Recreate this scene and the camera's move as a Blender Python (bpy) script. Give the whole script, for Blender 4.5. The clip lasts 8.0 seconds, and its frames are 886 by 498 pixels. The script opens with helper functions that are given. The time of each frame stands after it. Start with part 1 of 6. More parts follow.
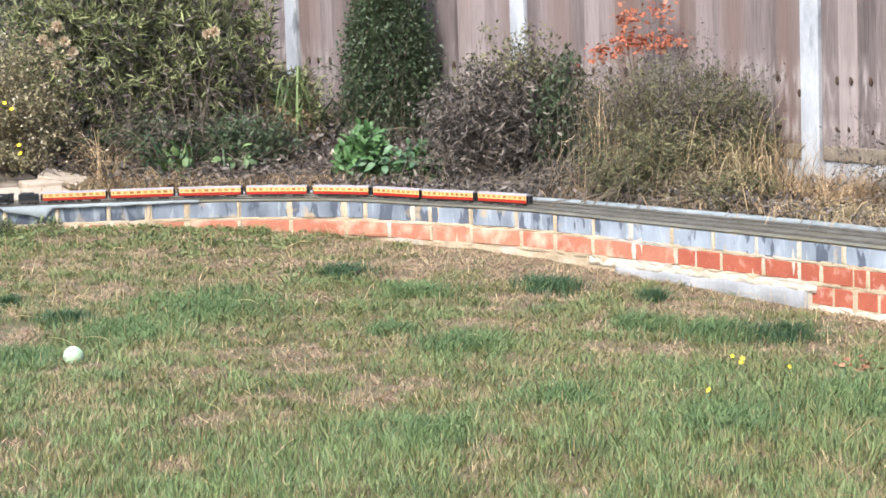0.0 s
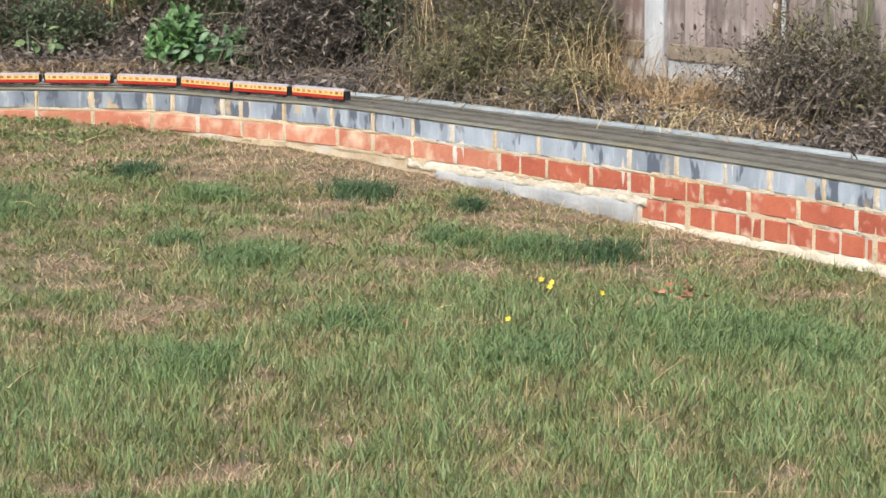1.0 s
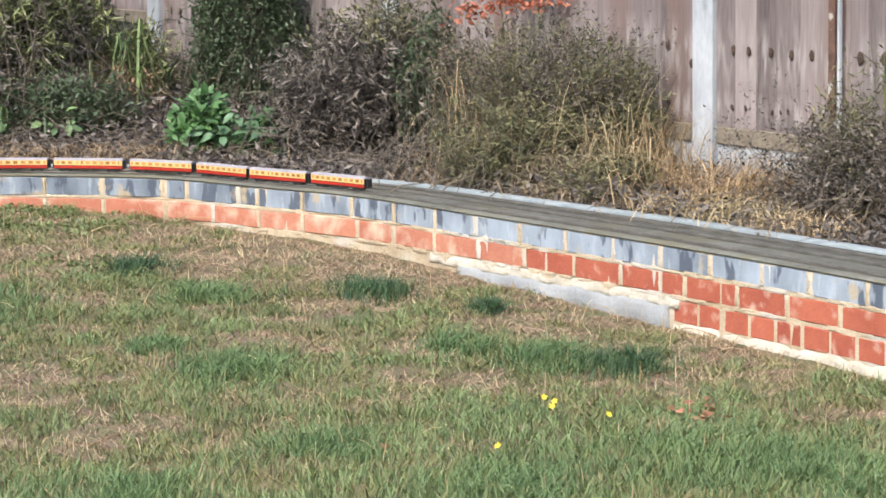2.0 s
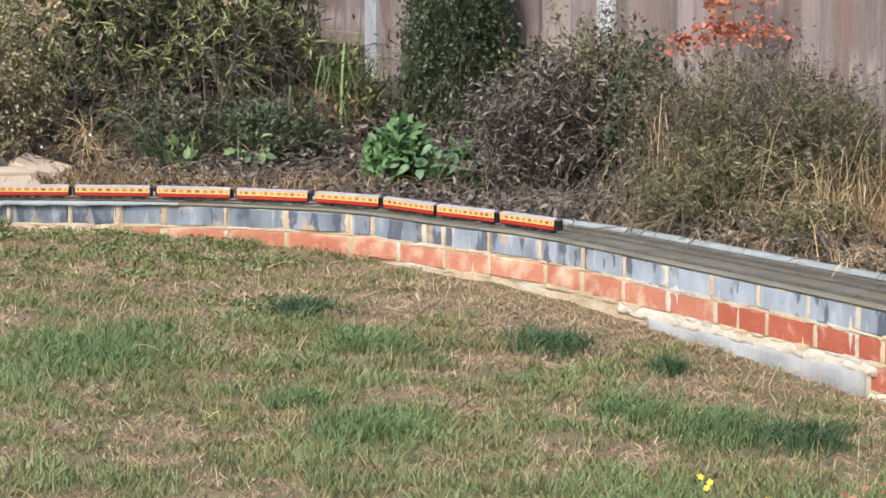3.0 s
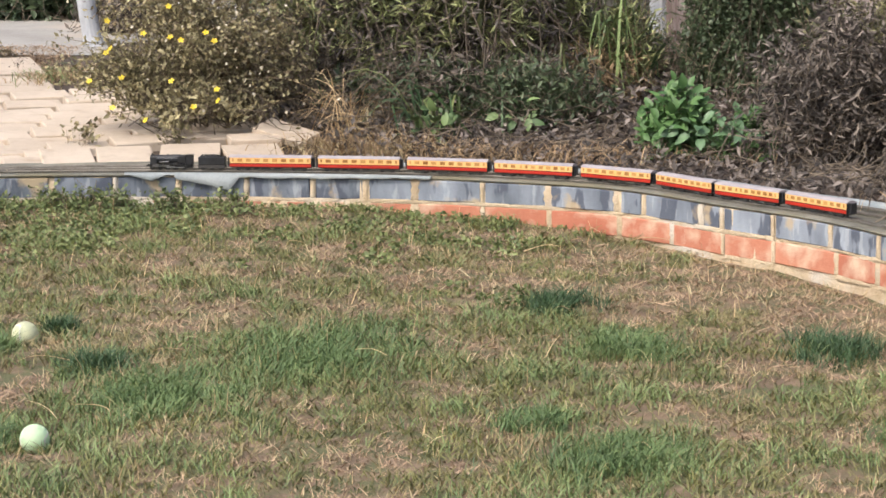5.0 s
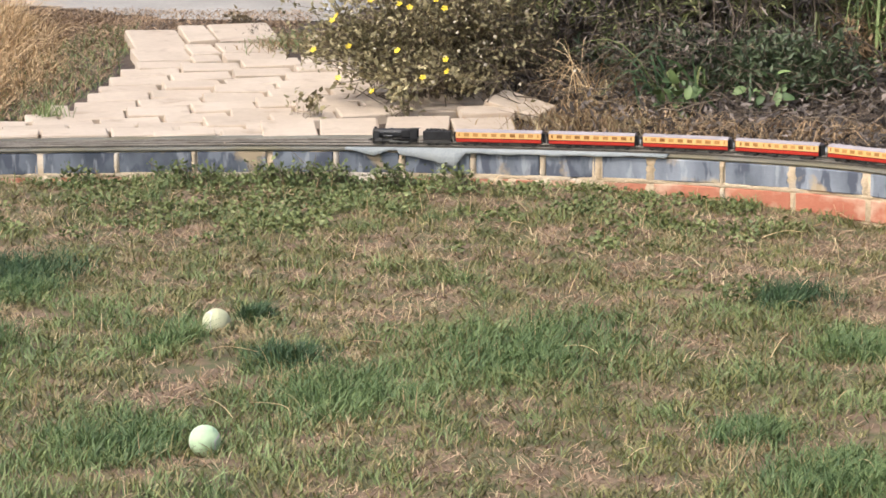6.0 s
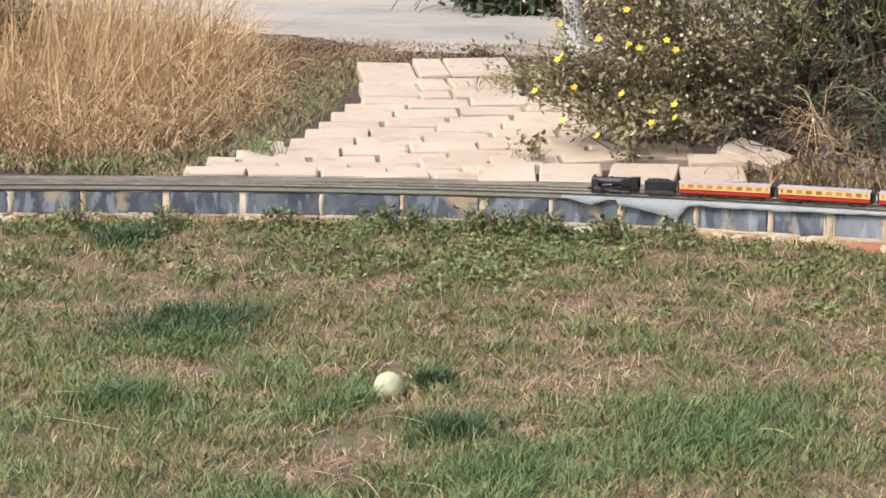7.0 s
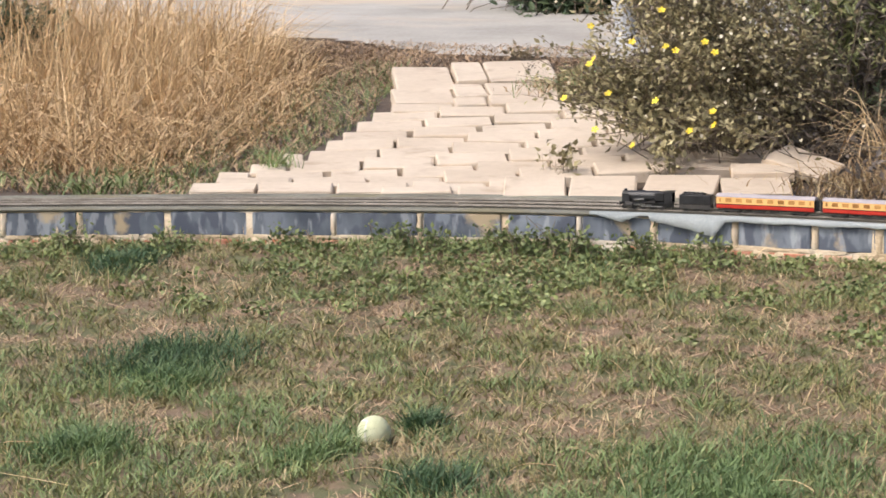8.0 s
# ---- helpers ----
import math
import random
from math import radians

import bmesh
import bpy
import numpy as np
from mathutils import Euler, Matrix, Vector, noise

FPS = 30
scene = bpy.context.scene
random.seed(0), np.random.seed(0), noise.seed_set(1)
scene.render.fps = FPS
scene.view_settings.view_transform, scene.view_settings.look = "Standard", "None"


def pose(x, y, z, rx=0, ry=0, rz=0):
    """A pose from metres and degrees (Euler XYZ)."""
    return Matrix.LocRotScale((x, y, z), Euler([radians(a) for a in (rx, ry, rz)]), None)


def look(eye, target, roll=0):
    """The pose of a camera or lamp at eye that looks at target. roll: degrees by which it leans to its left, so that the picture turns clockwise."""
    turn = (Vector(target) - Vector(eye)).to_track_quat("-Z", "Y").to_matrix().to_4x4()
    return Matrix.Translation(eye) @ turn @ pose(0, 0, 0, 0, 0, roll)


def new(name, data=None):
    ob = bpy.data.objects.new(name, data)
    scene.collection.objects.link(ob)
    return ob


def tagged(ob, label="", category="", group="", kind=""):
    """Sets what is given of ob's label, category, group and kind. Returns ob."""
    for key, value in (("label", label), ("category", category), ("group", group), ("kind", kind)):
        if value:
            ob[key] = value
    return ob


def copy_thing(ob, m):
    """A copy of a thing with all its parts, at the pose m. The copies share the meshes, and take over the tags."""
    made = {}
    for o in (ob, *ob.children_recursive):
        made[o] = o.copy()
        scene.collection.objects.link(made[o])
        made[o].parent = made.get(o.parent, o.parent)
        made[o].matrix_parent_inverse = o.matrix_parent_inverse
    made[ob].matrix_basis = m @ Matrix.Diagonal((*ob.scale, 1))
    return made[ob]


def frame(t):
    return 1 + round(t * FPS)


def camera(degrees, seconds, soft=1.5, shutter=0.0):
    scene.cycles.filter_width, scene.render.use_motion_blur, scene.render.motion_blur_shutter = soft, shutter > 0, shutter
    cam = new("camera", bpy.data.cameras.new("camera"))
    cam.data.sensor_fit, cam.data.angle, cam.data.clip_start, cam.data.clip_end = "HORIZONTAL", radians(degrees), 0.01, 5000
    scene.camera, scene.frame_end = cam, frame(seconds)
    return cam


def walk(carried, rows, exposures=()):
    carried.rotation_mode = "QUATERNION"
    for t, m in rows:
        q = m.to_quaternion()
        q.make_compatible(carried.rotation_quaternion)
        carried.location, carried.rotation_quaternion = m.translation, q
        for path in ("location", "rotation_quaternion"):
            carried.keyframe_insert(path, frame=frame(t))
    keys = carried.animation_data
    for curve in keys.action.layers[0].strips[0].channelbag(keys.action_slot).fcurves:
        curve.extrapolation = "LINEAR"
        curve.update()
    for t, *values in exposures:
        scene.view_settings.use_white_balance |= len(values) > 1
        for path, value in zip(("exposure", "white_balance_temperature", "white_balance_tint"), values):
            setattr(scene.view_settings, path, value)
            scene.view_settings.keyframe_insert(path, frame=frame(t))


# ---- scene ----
cam = camera(18.073, 8.0, soft=1.6, shutter=0.1)
PATH = [
    (0, look((-1.022, -3.856, 1.386), (-0.6599, 1.0980, 0.8168), -1.754)),
    (0.3, look((-0.921, -3.611, 1.363), (-0.5641, 1.3467, 0.8240), -0.829)),
    (0.5, look((-0.859, -3.419, 1.347), (-0.3832, 1.5200, 0.7271), -0.320)),
    (0.7, look((-0.775, -3.264, 1.351), (-0.2399, 1.6590, 0.6583), -0.355)),
    (0.8, look((-0.733, -3.182, 1.353), (-0.1852, 1.7333, 0.6170), -0.387)),
    (0.9, look((-0.690, -3.109, 1.354), (-0.1411, 1.8016, 0.5872), -0.333)),
    (1, look((-0.647, -3.037, 1.354), (-0.1062, 1.8709, 0.5685), -0.370)),
    (1.2, look((-0.549, -2.887, 1.354), (-0.0443, 2.0251, 0.5695), -0.174)),
    (1.5, look((-0.410, -2.673, 1.346), (0.0263, 2.2519, 0.6036), 0.023)),
    (1.7, look((-0.343, -2.533, 1.348), (0.0699, 2.3976, 0.6275), -0.246)),
    (2, look((-0.245, -2.318, 1.353), (0.0732, 2.6270, 0.6827), -0.692)),
    (2.2, look((-0.160, -2.196, 1.348), (0.0058, 2.7602, 0.7058), -0.432)),
    (3.3, look((0.175, -1.497, 1.341), (-0.1031, 3.4562, 0.7176), -0.140)),
    (3.5, look((0.197, -1.379, 1.336), (-0.1167, 3.5733, 0.7193), -0.279)),
    (3.7, look((0.216, -1.263, 1.331), (-0.1798, 3.6818, 0.7055), 0.347)),
    (4, look((0.257, -1.107, 1.323), (-0.2997, 3.8186, 0.6691), -0.080)),
    (4.2, look((0.275, -1.020, 1.317), (-0.3591, 3.8927, 0.6390), 0.169)),
    (5.3, look((0.181, -0.573, 1.365), (-0.7414, 4.2818, 0.6049), -0.618)),
    (5.5, look((0.218, -0.460, 1.361), (-0.8480, 4.3643, 0.5923), -0.324)),
    (5.8, look((0.265, -0.285, 1.350), (-0.9618, 4.4966, 0.5597), 0.070)),
    (6, look((0.291, -0.191, 1.342), (-1.0186, 4.5663, 0.5318), -0.552)),
    (6.2, look((0.301, -0.076, 1.350), (-1.0927, 4.6542, 0.5262), -0.791)),
    (6.5, look((0.314, 0.061, 1.359), (-1.2301, 4.7463, 0.5474), -1.084)),
    (6.8, look((0.369, 0.245, 1.356), (-1.3758, 4.8636, 0.5670), 0.023)),
    (7, look((0.400, 0.355, 1.353), (-1.4388, 4.9409, 0.5831), 0.224)),
    (7.2, look((0.415, 0.494, 1.348), (-1.4815, 5.0559, 0.5801), 0.988)),
    (7.5, look((0.429, 0.670, 1.340), (-1.4955, 5.2195, 0.5659), -0.387)),
    (7.8, look((0.427, 0.862, 1.344), (-1.5134, 5.4033, 0.5636), -0.444)),
    (8, look((0.424, 0.962, 1.342), (-1.6052, 5.4645, 0.5600), -0.757)),
]
EXPOSURES = [(0, 1.19, 6000, 9), (0.3, 1.02, 6200, 10), (0.5, 0.76, 6650, 12), (0.7, 0.78, 6550, 10), (1, 0.86, 6350, 7), (2.2, 0.97, 6080, 8), (3.5, 0.79, 6400, 10), (8, 0.80, 6570, 12)]
walk(cam, PATH, EXPOSURES)

# world and light
world = bpy.data.worlds.new("world")
scene.world = world
world.use_nodes = True
wn = world.node_tree.nodes
sky = wn.new("ShaderNodeTexSky")
sky.sky_type = "NISHITA"
sky.sun_disc = False
sky.sun_elevation = radians(48)
sky.sun_rotation = radians(215)
sky.air_density, sky.dust_density, sky.ozone_density = 1.0, 4.0, 1.0
wn["Background"].inputs["Strength"].default_value = 0.12
world.node_tree.links.new(sky.outputs["Color"], wn["Background"].inputs["Color"])

sun = new("sun", bpy.data.lights.new("sun", "SUN"))
sun.data.energy = 1.5
sun.data.angle = radians(14)
sun.data.color = (1.0, 0.95, 0.87)
sun.matrix_world = look((-6, -9, 13), (0, 0, 0))


# ---- materials ----
def surface(name, low, high, scale=8.0, stretch=(1, 1, 1), fine=60.0, fine_mix=0.35, third=None, third_scale=2.0,
            third_at=(0.52, 0.62), rough=0.85, metal=0.0, bump=0.3, bump_scale=120.0, island=0.0, piece=0.0, hue=0.0, skew=1.0, spec=0.5):
    """Two colours mixed by coarse and fine noise, a third in patches, varied from island to island or piece to piece."""
    m = bpy.data.materials.new(name)
    m.use_nodes = True
    n, l = m.node_tree.nodes, m.node_tree.links
    b = n["Principled BSDF"]
    geo = n.new("ShaderNodeNewGeometry")
    mp = n.new("ShaderNodeMapping")
    mp.inputs["Scale"].default_value = stretch
    l.new(geo.outputs["Position"], mp.inputs["Vector"])

    def tex(s, detail=4.0):
        t = n.new("ShaderNodeTexNoise")
        t.inputs["Scale"].default_value = s
        t.inputs["Detail"].default_value = detail
        l.new(mp.outputs["Vector"], t.inputs["Vector"])
        return t.outputs["Fac"]

    def mix(f, a, c):
        x = n.new("ShaderNodeMix")
        x.data_type = "RGBA"
        if isinstance(f, float):
            x.inputs[0].default_value = f
        else:
            l.new(f, x.inputs[0])
        for i, v in ((6, a), (7, c)):
            if isinstance(v, tuple):
                x.inputs[i].default_value = (*v, 1)
            else:
                l.new(v, x.inputs[i])
        return x.outputs[2]

    def ramp(f, a, c):
        r = n.new("ShaderNodeMapRange")
        r.inputs[1].default_value, r.inputs[2].default_value = a, c
        l.new(f, r.inputs[0])
        return r.outputs[0]

    def math_(op, a, c):
        x = n.new("ShaderNodeMath")
        x.operation = op
        for i, v in ((0, a), (1, c)):
            if isinstance(v, (int, float)):
                x.inputs[i].default_value = v
            else:
                l.new(v, x.inputs[i])
        return x.outputs[0]

    coarse = ramp(tex(scale), 0.34, 0.66)
    finer = ramp(tex(fine, 3.0), 0.3, 0.7)
    f = math_("ADD", math_("MULTIPLY", coarse, 1 - fine_mix), math_("MULTIPLY", finer, fine_mix))
    if island:
        f = math_("ADD", math_("MULTIPLY", f, 1 - island), math_("MULTIPLY", geo.outputs["Random Per Island"], island))
    info = None
    if piece:
        info = n.new("ShaderNodeObjectInfo")
        f = math_("ADD", math_("MULTIPLY", f, 1 - piece), math_("MULTIPLY", info.outputs["Random"], piece))
    if skew != 1.0:
        f = math_("POWER", f, skew)
    col = mix(f, low, high)
    if third:
        col = mix(ramp(tex(third_scale, 5.0), *third_at), col, third)
    if hue:
        h = n.new("ShaderNodeHueSaturation")
        src = info.outputs["Random"] if info else geo.outputs["Random Per Island"]
        v = math_("ADD", math_("MULTIPLY", src, 2 * hue), 1 - hue)
        l.new(v, h.inputs["Value"])
        l.new(col, h.inputs["Color"])
        col = h.outputs["Color"]
    l.new(col, b.inputs["Base Color"])
    b.inputs["Roughness"].default_value = rough
    b.inputs["Metallic"].default_value = metal
    b.inputs["Specular IOR Level"].default_value = spec
    if bump:
        bp = n.new("ShaderNodeBump")
        bp.inputs["Strength"].default_value = bump
        bp.inputs["Distance"].default_value = 0.004
        l.new(tex(bump_scale, 4.0), bp.inputs["Height"])
        l.new(bp.outputs["Normal"], b.inputs["Normal"])
    return m


M_LAWN = surface("lawn_soil", (0.115, 0.078, 0.050), (0.30, 0.215, 0.138), 9, fine=120, bump=1.0, third=(0.12, 0.122, 0.055), third_scale=14, third_at=(0.42, 0.58))
M_SOIL = surface("bed_soil", (0.035, 0.026, 0.02), (0.13, 0.095, 0.07), 7, fine=70, bump=1.0)
M_GRASS = surface("grass_blade", (0.062, 0.080, 0.027), (0.340, 0.325, 0.118), 2.6, fine=18, island=0.6, skew=1.2, third=(0.42, 0.315, 0.18), third_scale=5.5, third_at=(0.52, 0.68), rough=0.6, bump=0)
M_THATCH = surface("thatch_blade", (0.130, 0.082, 0.052), (0.70, 0.505, 0.325), 4, fine=22, island=0.66, skew=1.25, rough=0.75, bump=0)
M_GREEN = surface("lush_blade", (0.058, 0.112, 0.040), (0.335, 0.420, 0.165), 6, fine=40, island=0.6, skew=1.1, rough=0.55, bump=0)
M_TUFT = surface("tuft_blade", (0.040, 0.090, 0.034), (0.225, 0.320, 0.120), 6, fine=40, island=0.6, rough=0.55, bump=0)
M_DARKGRASS = surface("deep_blade", (0.024, 0.064, 0.027), (0.085, 0.150, 0.058), 6, fine=40, island=0.6, rough=0.55, bump=0)
M_WEED = surface("weed_leaf", (0.046, 0.078, 0.022), (0.31, 0.355, 0.135), 6, fine=40, island=0.65, skew=1.2, rough=0.55, bump=0)
M_SAGE = surface("sage_leaf", (0.125, 0.112, 0.054), (0.56, 0.49, 0.275), 5, fine=40, island=0.75, skew=1.2, rough=0.65, bump=0)
M_DRYGRASS = surface("brown_blade", (0.15, 0.092, 0.048), (0.58, 0.415, 0.235), 6, fine=60, island=0.75, rough=0.7, bump=0)
M_STRAW = surface("straw_blade", (0.32, 0.195, 0.090), (0.90, 0.69, 0.41), 6, fine=60, island=0.78, rough=0.65, bump=0)
M_DRY = surface("dry_leaf", (0.030, 0.025, 0.021), (0.405, 0.345, 0.290), 8, fine=50, island=0.8, skew=2.0, rough=0.8, bump=0)
M_TWIG = surface("twig", (0.085, 0.066, 0.048), (0.28, 0.225, 0.165), 12, fine=80, island=0.6, rough=0.85, bump=0.2)
M_OLIVE = surface("olive_leaf", (0.030, 0.036, 0.016), (0.370, 0.350, 0.165), 5, fine=40, island=0.8, skew=1.5, rough=0.6, bump=0)
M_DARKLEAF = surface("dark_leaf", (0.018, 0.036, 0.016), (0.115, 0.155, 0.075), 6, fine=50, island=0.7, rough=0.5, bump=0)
M_BRIGHT = surface("bright_leaf", (0.030, 0.090, 0.024), (0.145, 0.265, 0.085), 6, fine=40, island=0.6, rough=0.5, bump=0.1)
M_RUST = surface("rust_leaf", (0.34, 0.085, 0.045), (0.64, 0.25, 0.14), 9, fine=50, island=0.7, rough=0.6, bump=0)
M_HEDGE = surface("hedge_leaf", (0.026, 0.042, 0.016), (0.56, 0.60, 0.26), 4, fine=40, island=0.8, skew=1.3, rough=0.55, bump=0)
M_HALM = surface("halm", (0.30, 0.23, 0.12), (0.72, 0.60, 0.36), 5, fine=40, island=0.75, skew=1.4, rough=0.65, bump=0)
M_BEIGE = surface("dried_petal", (0.48, 0.36, 0.23), (0.80, 0.67, 0.49), 20, fine=60, island=0.6, rough=0.85, bump=0)
M_KICK = surface("tan_board", (0.16, 0.13, 0.095), (0.34, 0.285, 0.215), 12, fine=80, rough=0.9, bump=0.4)
M_IRON = surface("rusty_iron", (0.08, 0.042, 0.03), (0.20, 0.115, 0.08), 16, fine=70, third=(0.48, 0.44, 0.40), third_scale=24, third_at=(0.60, 0.66), rough=0.85, bump=0.6)
M_TORN = surface("torn_felt", (0.27, 0.305, 0.315), (0.42, 0.455, 0.46), 9, fine=160, rough=0.9, bump=0.7, bump_scale=400)
M_LITTER = surface("leaf_litter", (0.042, 0.036, 0.033), (0.375, 0.320, 0.280), 8, fine=50, island=0.8, skew=1.9, rough=0.85, bump=0)
M_COOL = surface("cool_leaf", (0.045, 0.105, 0.048), (0.185, 0.30, 0.155), 8, fine=50, island=0.6, rough=0.5, bump=0.1)
M_TAN = surface("tan_leaf", (0.090, 0.072, 0.042), (0.42, 0.335, 0.21), 8, fine=50, island=0.75, skew=1.4, rough=0.8, bump=0)
M_RUSTBROWN = surface("russet_leaf", (0.20, 0.08, 0.04), (0.48, 0.24, 0.14), 9, fine=50, island=0.7, rough=0.7, bump=0)
M_YELLOW = surface("yellow_petal", (0.72, 0.52, 0.02), (0.85, 0.68, 0.05), 20, fine=60, rough=0.6, bump=0)
M_CREAM = surface("seed_fluff", (0.42, 0.36, 0.26), (0.72, 0.66, 0.52), 20, fine=60, island=0.5, rough=0.9, bump=0)
M_MORTAR = surface("mortar", (0.44, 0.335, 0.21), (0.70, 0.59, 0.43), 9, fine=90, third=(0.62, 0.57, 0.49), third_scale=4, rough=0.95, bump=1.0, bump_scale=140)
def blue_brick_material():
    """Slate-blue bricks mottled with a pale tone and run with dark and white streaks, paler along the near end of the
    wall.
    """
    m = bpy.data.materials.new("blue_brick")
    m.use_nodes = True
    n, l = m.node_tree.nodes, m.node_tree.links
    b = n["Principled BSDF"]
    geo, info = n.new("ShaderNodeNewGeometry"), n.new("ShaderNodeObjectInfo")

    def noise_at(scale, squash, detail):
        mp = n.new("ShaderNodeMapping")
        mp.inputs["Scale"].default_value = (1, 1, squash)
        t = n.new("ShaderNodeTexNoise")
        t.inputs["Scale"].default_value, t.inputs["Detail"].default_value = scale, detail
        l.new(geo.outputs["Position"], mp.inputs["Vector"])
        l.new(mp.outputs["Vector"], t.inputs["Vector"])
        return t.outputs["Fac"]

    def fit(f, a, c, lo=0.0, hi=1.0):
        r = n.new("ShaderNodeMapRange")
        for i, v in ((1, a), (2, c), (3, lo), (4, hi)):
            r.inputs[i].default_value = v
        l.new(f, r.inputs[0])
        return r.outputs[0]

    def calc(op, a, c):
        x = n.new("ShaderNodeMath")
        x.operation, x.use_clamp = op, True
        for i, v in ((0, a), (1, c)):
            if isinstance(v, (int, float)):
                x.inputs[i].default_value = v
            else:
                l.new(v, x.inputs[i])
        return x.outputs[0]

    def mix(f, a, c):
        x = n.new("ShaderNodeMix")
        x.data_type = "RGBA"
        l.new(f, x.inputs[0])
        for i, v in ((6, a), (7, c)):
            if isinstance(v, tuple):
                x.inputs[i].default_value = (*v, 1)
            else:
                l.new(v, x.inputs[i])
        return x.outputs[2]

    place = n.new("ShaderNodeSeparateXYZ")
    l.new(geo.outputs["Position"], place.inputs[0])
    near_pale = fit(place.outputs["X"], -2.6, 0.6, -0.10, 0.38)
    tone = calc("ADD", calc("ADD", calc("MULTIPLY", fit(noise_at(9, 0.5, 6), 0.36, 0.64), 0.36), calc("MULTIPLY", info.outputs["Random"], 0.16)), near_pale)
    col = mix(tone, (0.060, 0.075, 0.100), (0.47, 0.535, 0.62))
    drops = calc("MULTIPLY", fit(noise_at(15, 0.42, 3), 0.54, 0.58), 0.85)
    col = mix(drops, col, (0.075, 0.09, 0.125))
    runs = calc("MULTIPLY", fit(noise_at(34, 0.26, 4), 0.56, 0.63), 0.36)
    col = mix(runs, col, (0.56, 0.60, 0.64))
    smear = calc("MULTIPLY", fit(noise_at(7.5, 1.0, 5), 0.60, 0.66), 0.8)
    col = mix(smear, col, (0.50, 0.39, 0.24))
    l.new(col, b.inputs["Base Color"])
    b.inputs["Roughness"].default_value = 0.7
    bp = n.new("ShaderNodeBump")
    bp.inputs["Strength"].default_value, bp.inputs["Distance"].default_value = 0.4, 0.004
    l.new(noise_at(90, 1.0, 4), bp.inputs["Height"])
    l.new(bp.outputs["Normal"], b.inputs["Normal"])
    return m


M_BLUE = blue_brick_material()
M_RED = surface("red_brick", (0.30, 0.066, 0.040), (0.55, 0.165, 0.092), 9, fine=60, third=(0.64, 0.42, 0.32), third_scale=19, third_at=(0.56, 0.75), rough=0.9, piece=0.55, bump=0.5)
M_WASHED = surface("washed_red_brick", (0.42, 0.135, 0.082), (0.60, 0.27, 0.17), 9, fine=60, third=(0.68, 0.52, 0.38), third_scale=11, third_at=(0.48, 0.70), rough=0.92, piece=0.4, bump=0.5)
M_PALEMORTAR = surface("pale_mortar", (0.46, 0.405, 0.31), (0.71, 0.65, 0.55), 11, fine=80, rough=0.95, bump=1.2, bump_scale=110)
M_CONCRETE = surface("concrete", (0.26, 0.27, 0.28), (0.42, 0.425, 0.42), 6, fine=80, rough=0.92, bump=0.6)
M_POST = surface("pale_concrete", (0.36, 0.38, 0.41), (0.60, 0.62, 0.64), 9, stretch=(1, 1, 0.4), fine=70, third=(0.24, 0.25, 0.26), third_scale=12, third_at=(0.60, 0.72), rough=0.92, bump=0.5)
M_BOARD = surface("fence_board", (0.062, 0.047, 0.044), (0.40, 0.333, 0.320), 16, stretch=(1, 1, 0.05), fine=170, fine_mix=0.45, third=(0.19, 0.120, 0.098), third_scale=4, third_at=(0.49, 0.71), piece=0.5, rough=0.9, bump=0.6, bump_scale=90)


def bleach_round_knots(m, rows):
    """Pale upright streaks in the grain round each row of knots, at heights above the panel's foot."""
    n, l = m.node_tree.nodes, m.node_tree.links
    b = n["Principled BSDF"]
    col = b.inputs["Base Color"].links[0].from_socket
    tc, sep = n.new("ShaderNodeTexCoord"), n.new("ShaderNodeSeparateXYZ")
    l.new(tc.outputs["Object"], sep.inputs[0])
    mp, t = n.new("ShaderNodeMapping"), n.new("ShaderNodeTexNoise")
    mp.inputs["Scale"].default_value = (1, 1, 0.16)
    t.inputs["Scale"].default_value, t.inputs["Detail"].default_value = 42, 5
    l.new(tc.outputs["Object"], mp.inputs["Vector"])
    l.new(mp.outputs["Vector"], t.inputs["Vector"])
    total = None
    for z, reach in rows:
        near = n.new("ShaderNodeMath")
        near.operation = "SUBTRACT"
        near.inputs[1].default_value = z
        l.new(sep.outputs["Z"], near.inputs[0])
        far = n.new("ShaderNodeMath")
        far.operation = "ABSOLUTE"
        l.new(near.outputs[0], far.inputs[0])
        fade = n.new("ShaderNodeMapRange")
        for i, v in ((1, reach), (2, reach * 0.15), (3, 0.0), (4, 1.0)):
            fade.inputs[i].default_value = v
        l.new(far.outputs[0], fade.inputs[0])
        if total is None:
            total = fade.outputs[0]
        else:
            both = n.new("ShaderNodeMath")
            both.operation = "MAXIMUM"
            l.new(total, both.inputs[0])
            l.new(fade.outputs[0], both.inputs[1])
            total = both.outputs[0]
    streak = n.new("ShaderNodeMapRange")
    for i, v in ((1, 0.46), (2, 0.64), (3, 0.04), (4, 0.9)):
        streak.inputs[i].default_value = v
    l.new(t.outputs["Fac"], streak.inputs[0])
    how = n.new("ShaderNodeMath")
    how.operation = "MULTIPLY"
    l.new(total, how.inputs[0])
    l.new(streak.outputs[0], how.inputs[1])
    x = n.new("ShaderNodeMix")
    x.data_type = "RGBA"
    l.new(how.outputs[0], x.inputs[0])
    l.new(col, x.inputs[6])
    x.inputs[7].default_value = (0.41, 0.36, 0.34, 1)
    l.new(x.outputs[2], b.inputs["Base Color"])


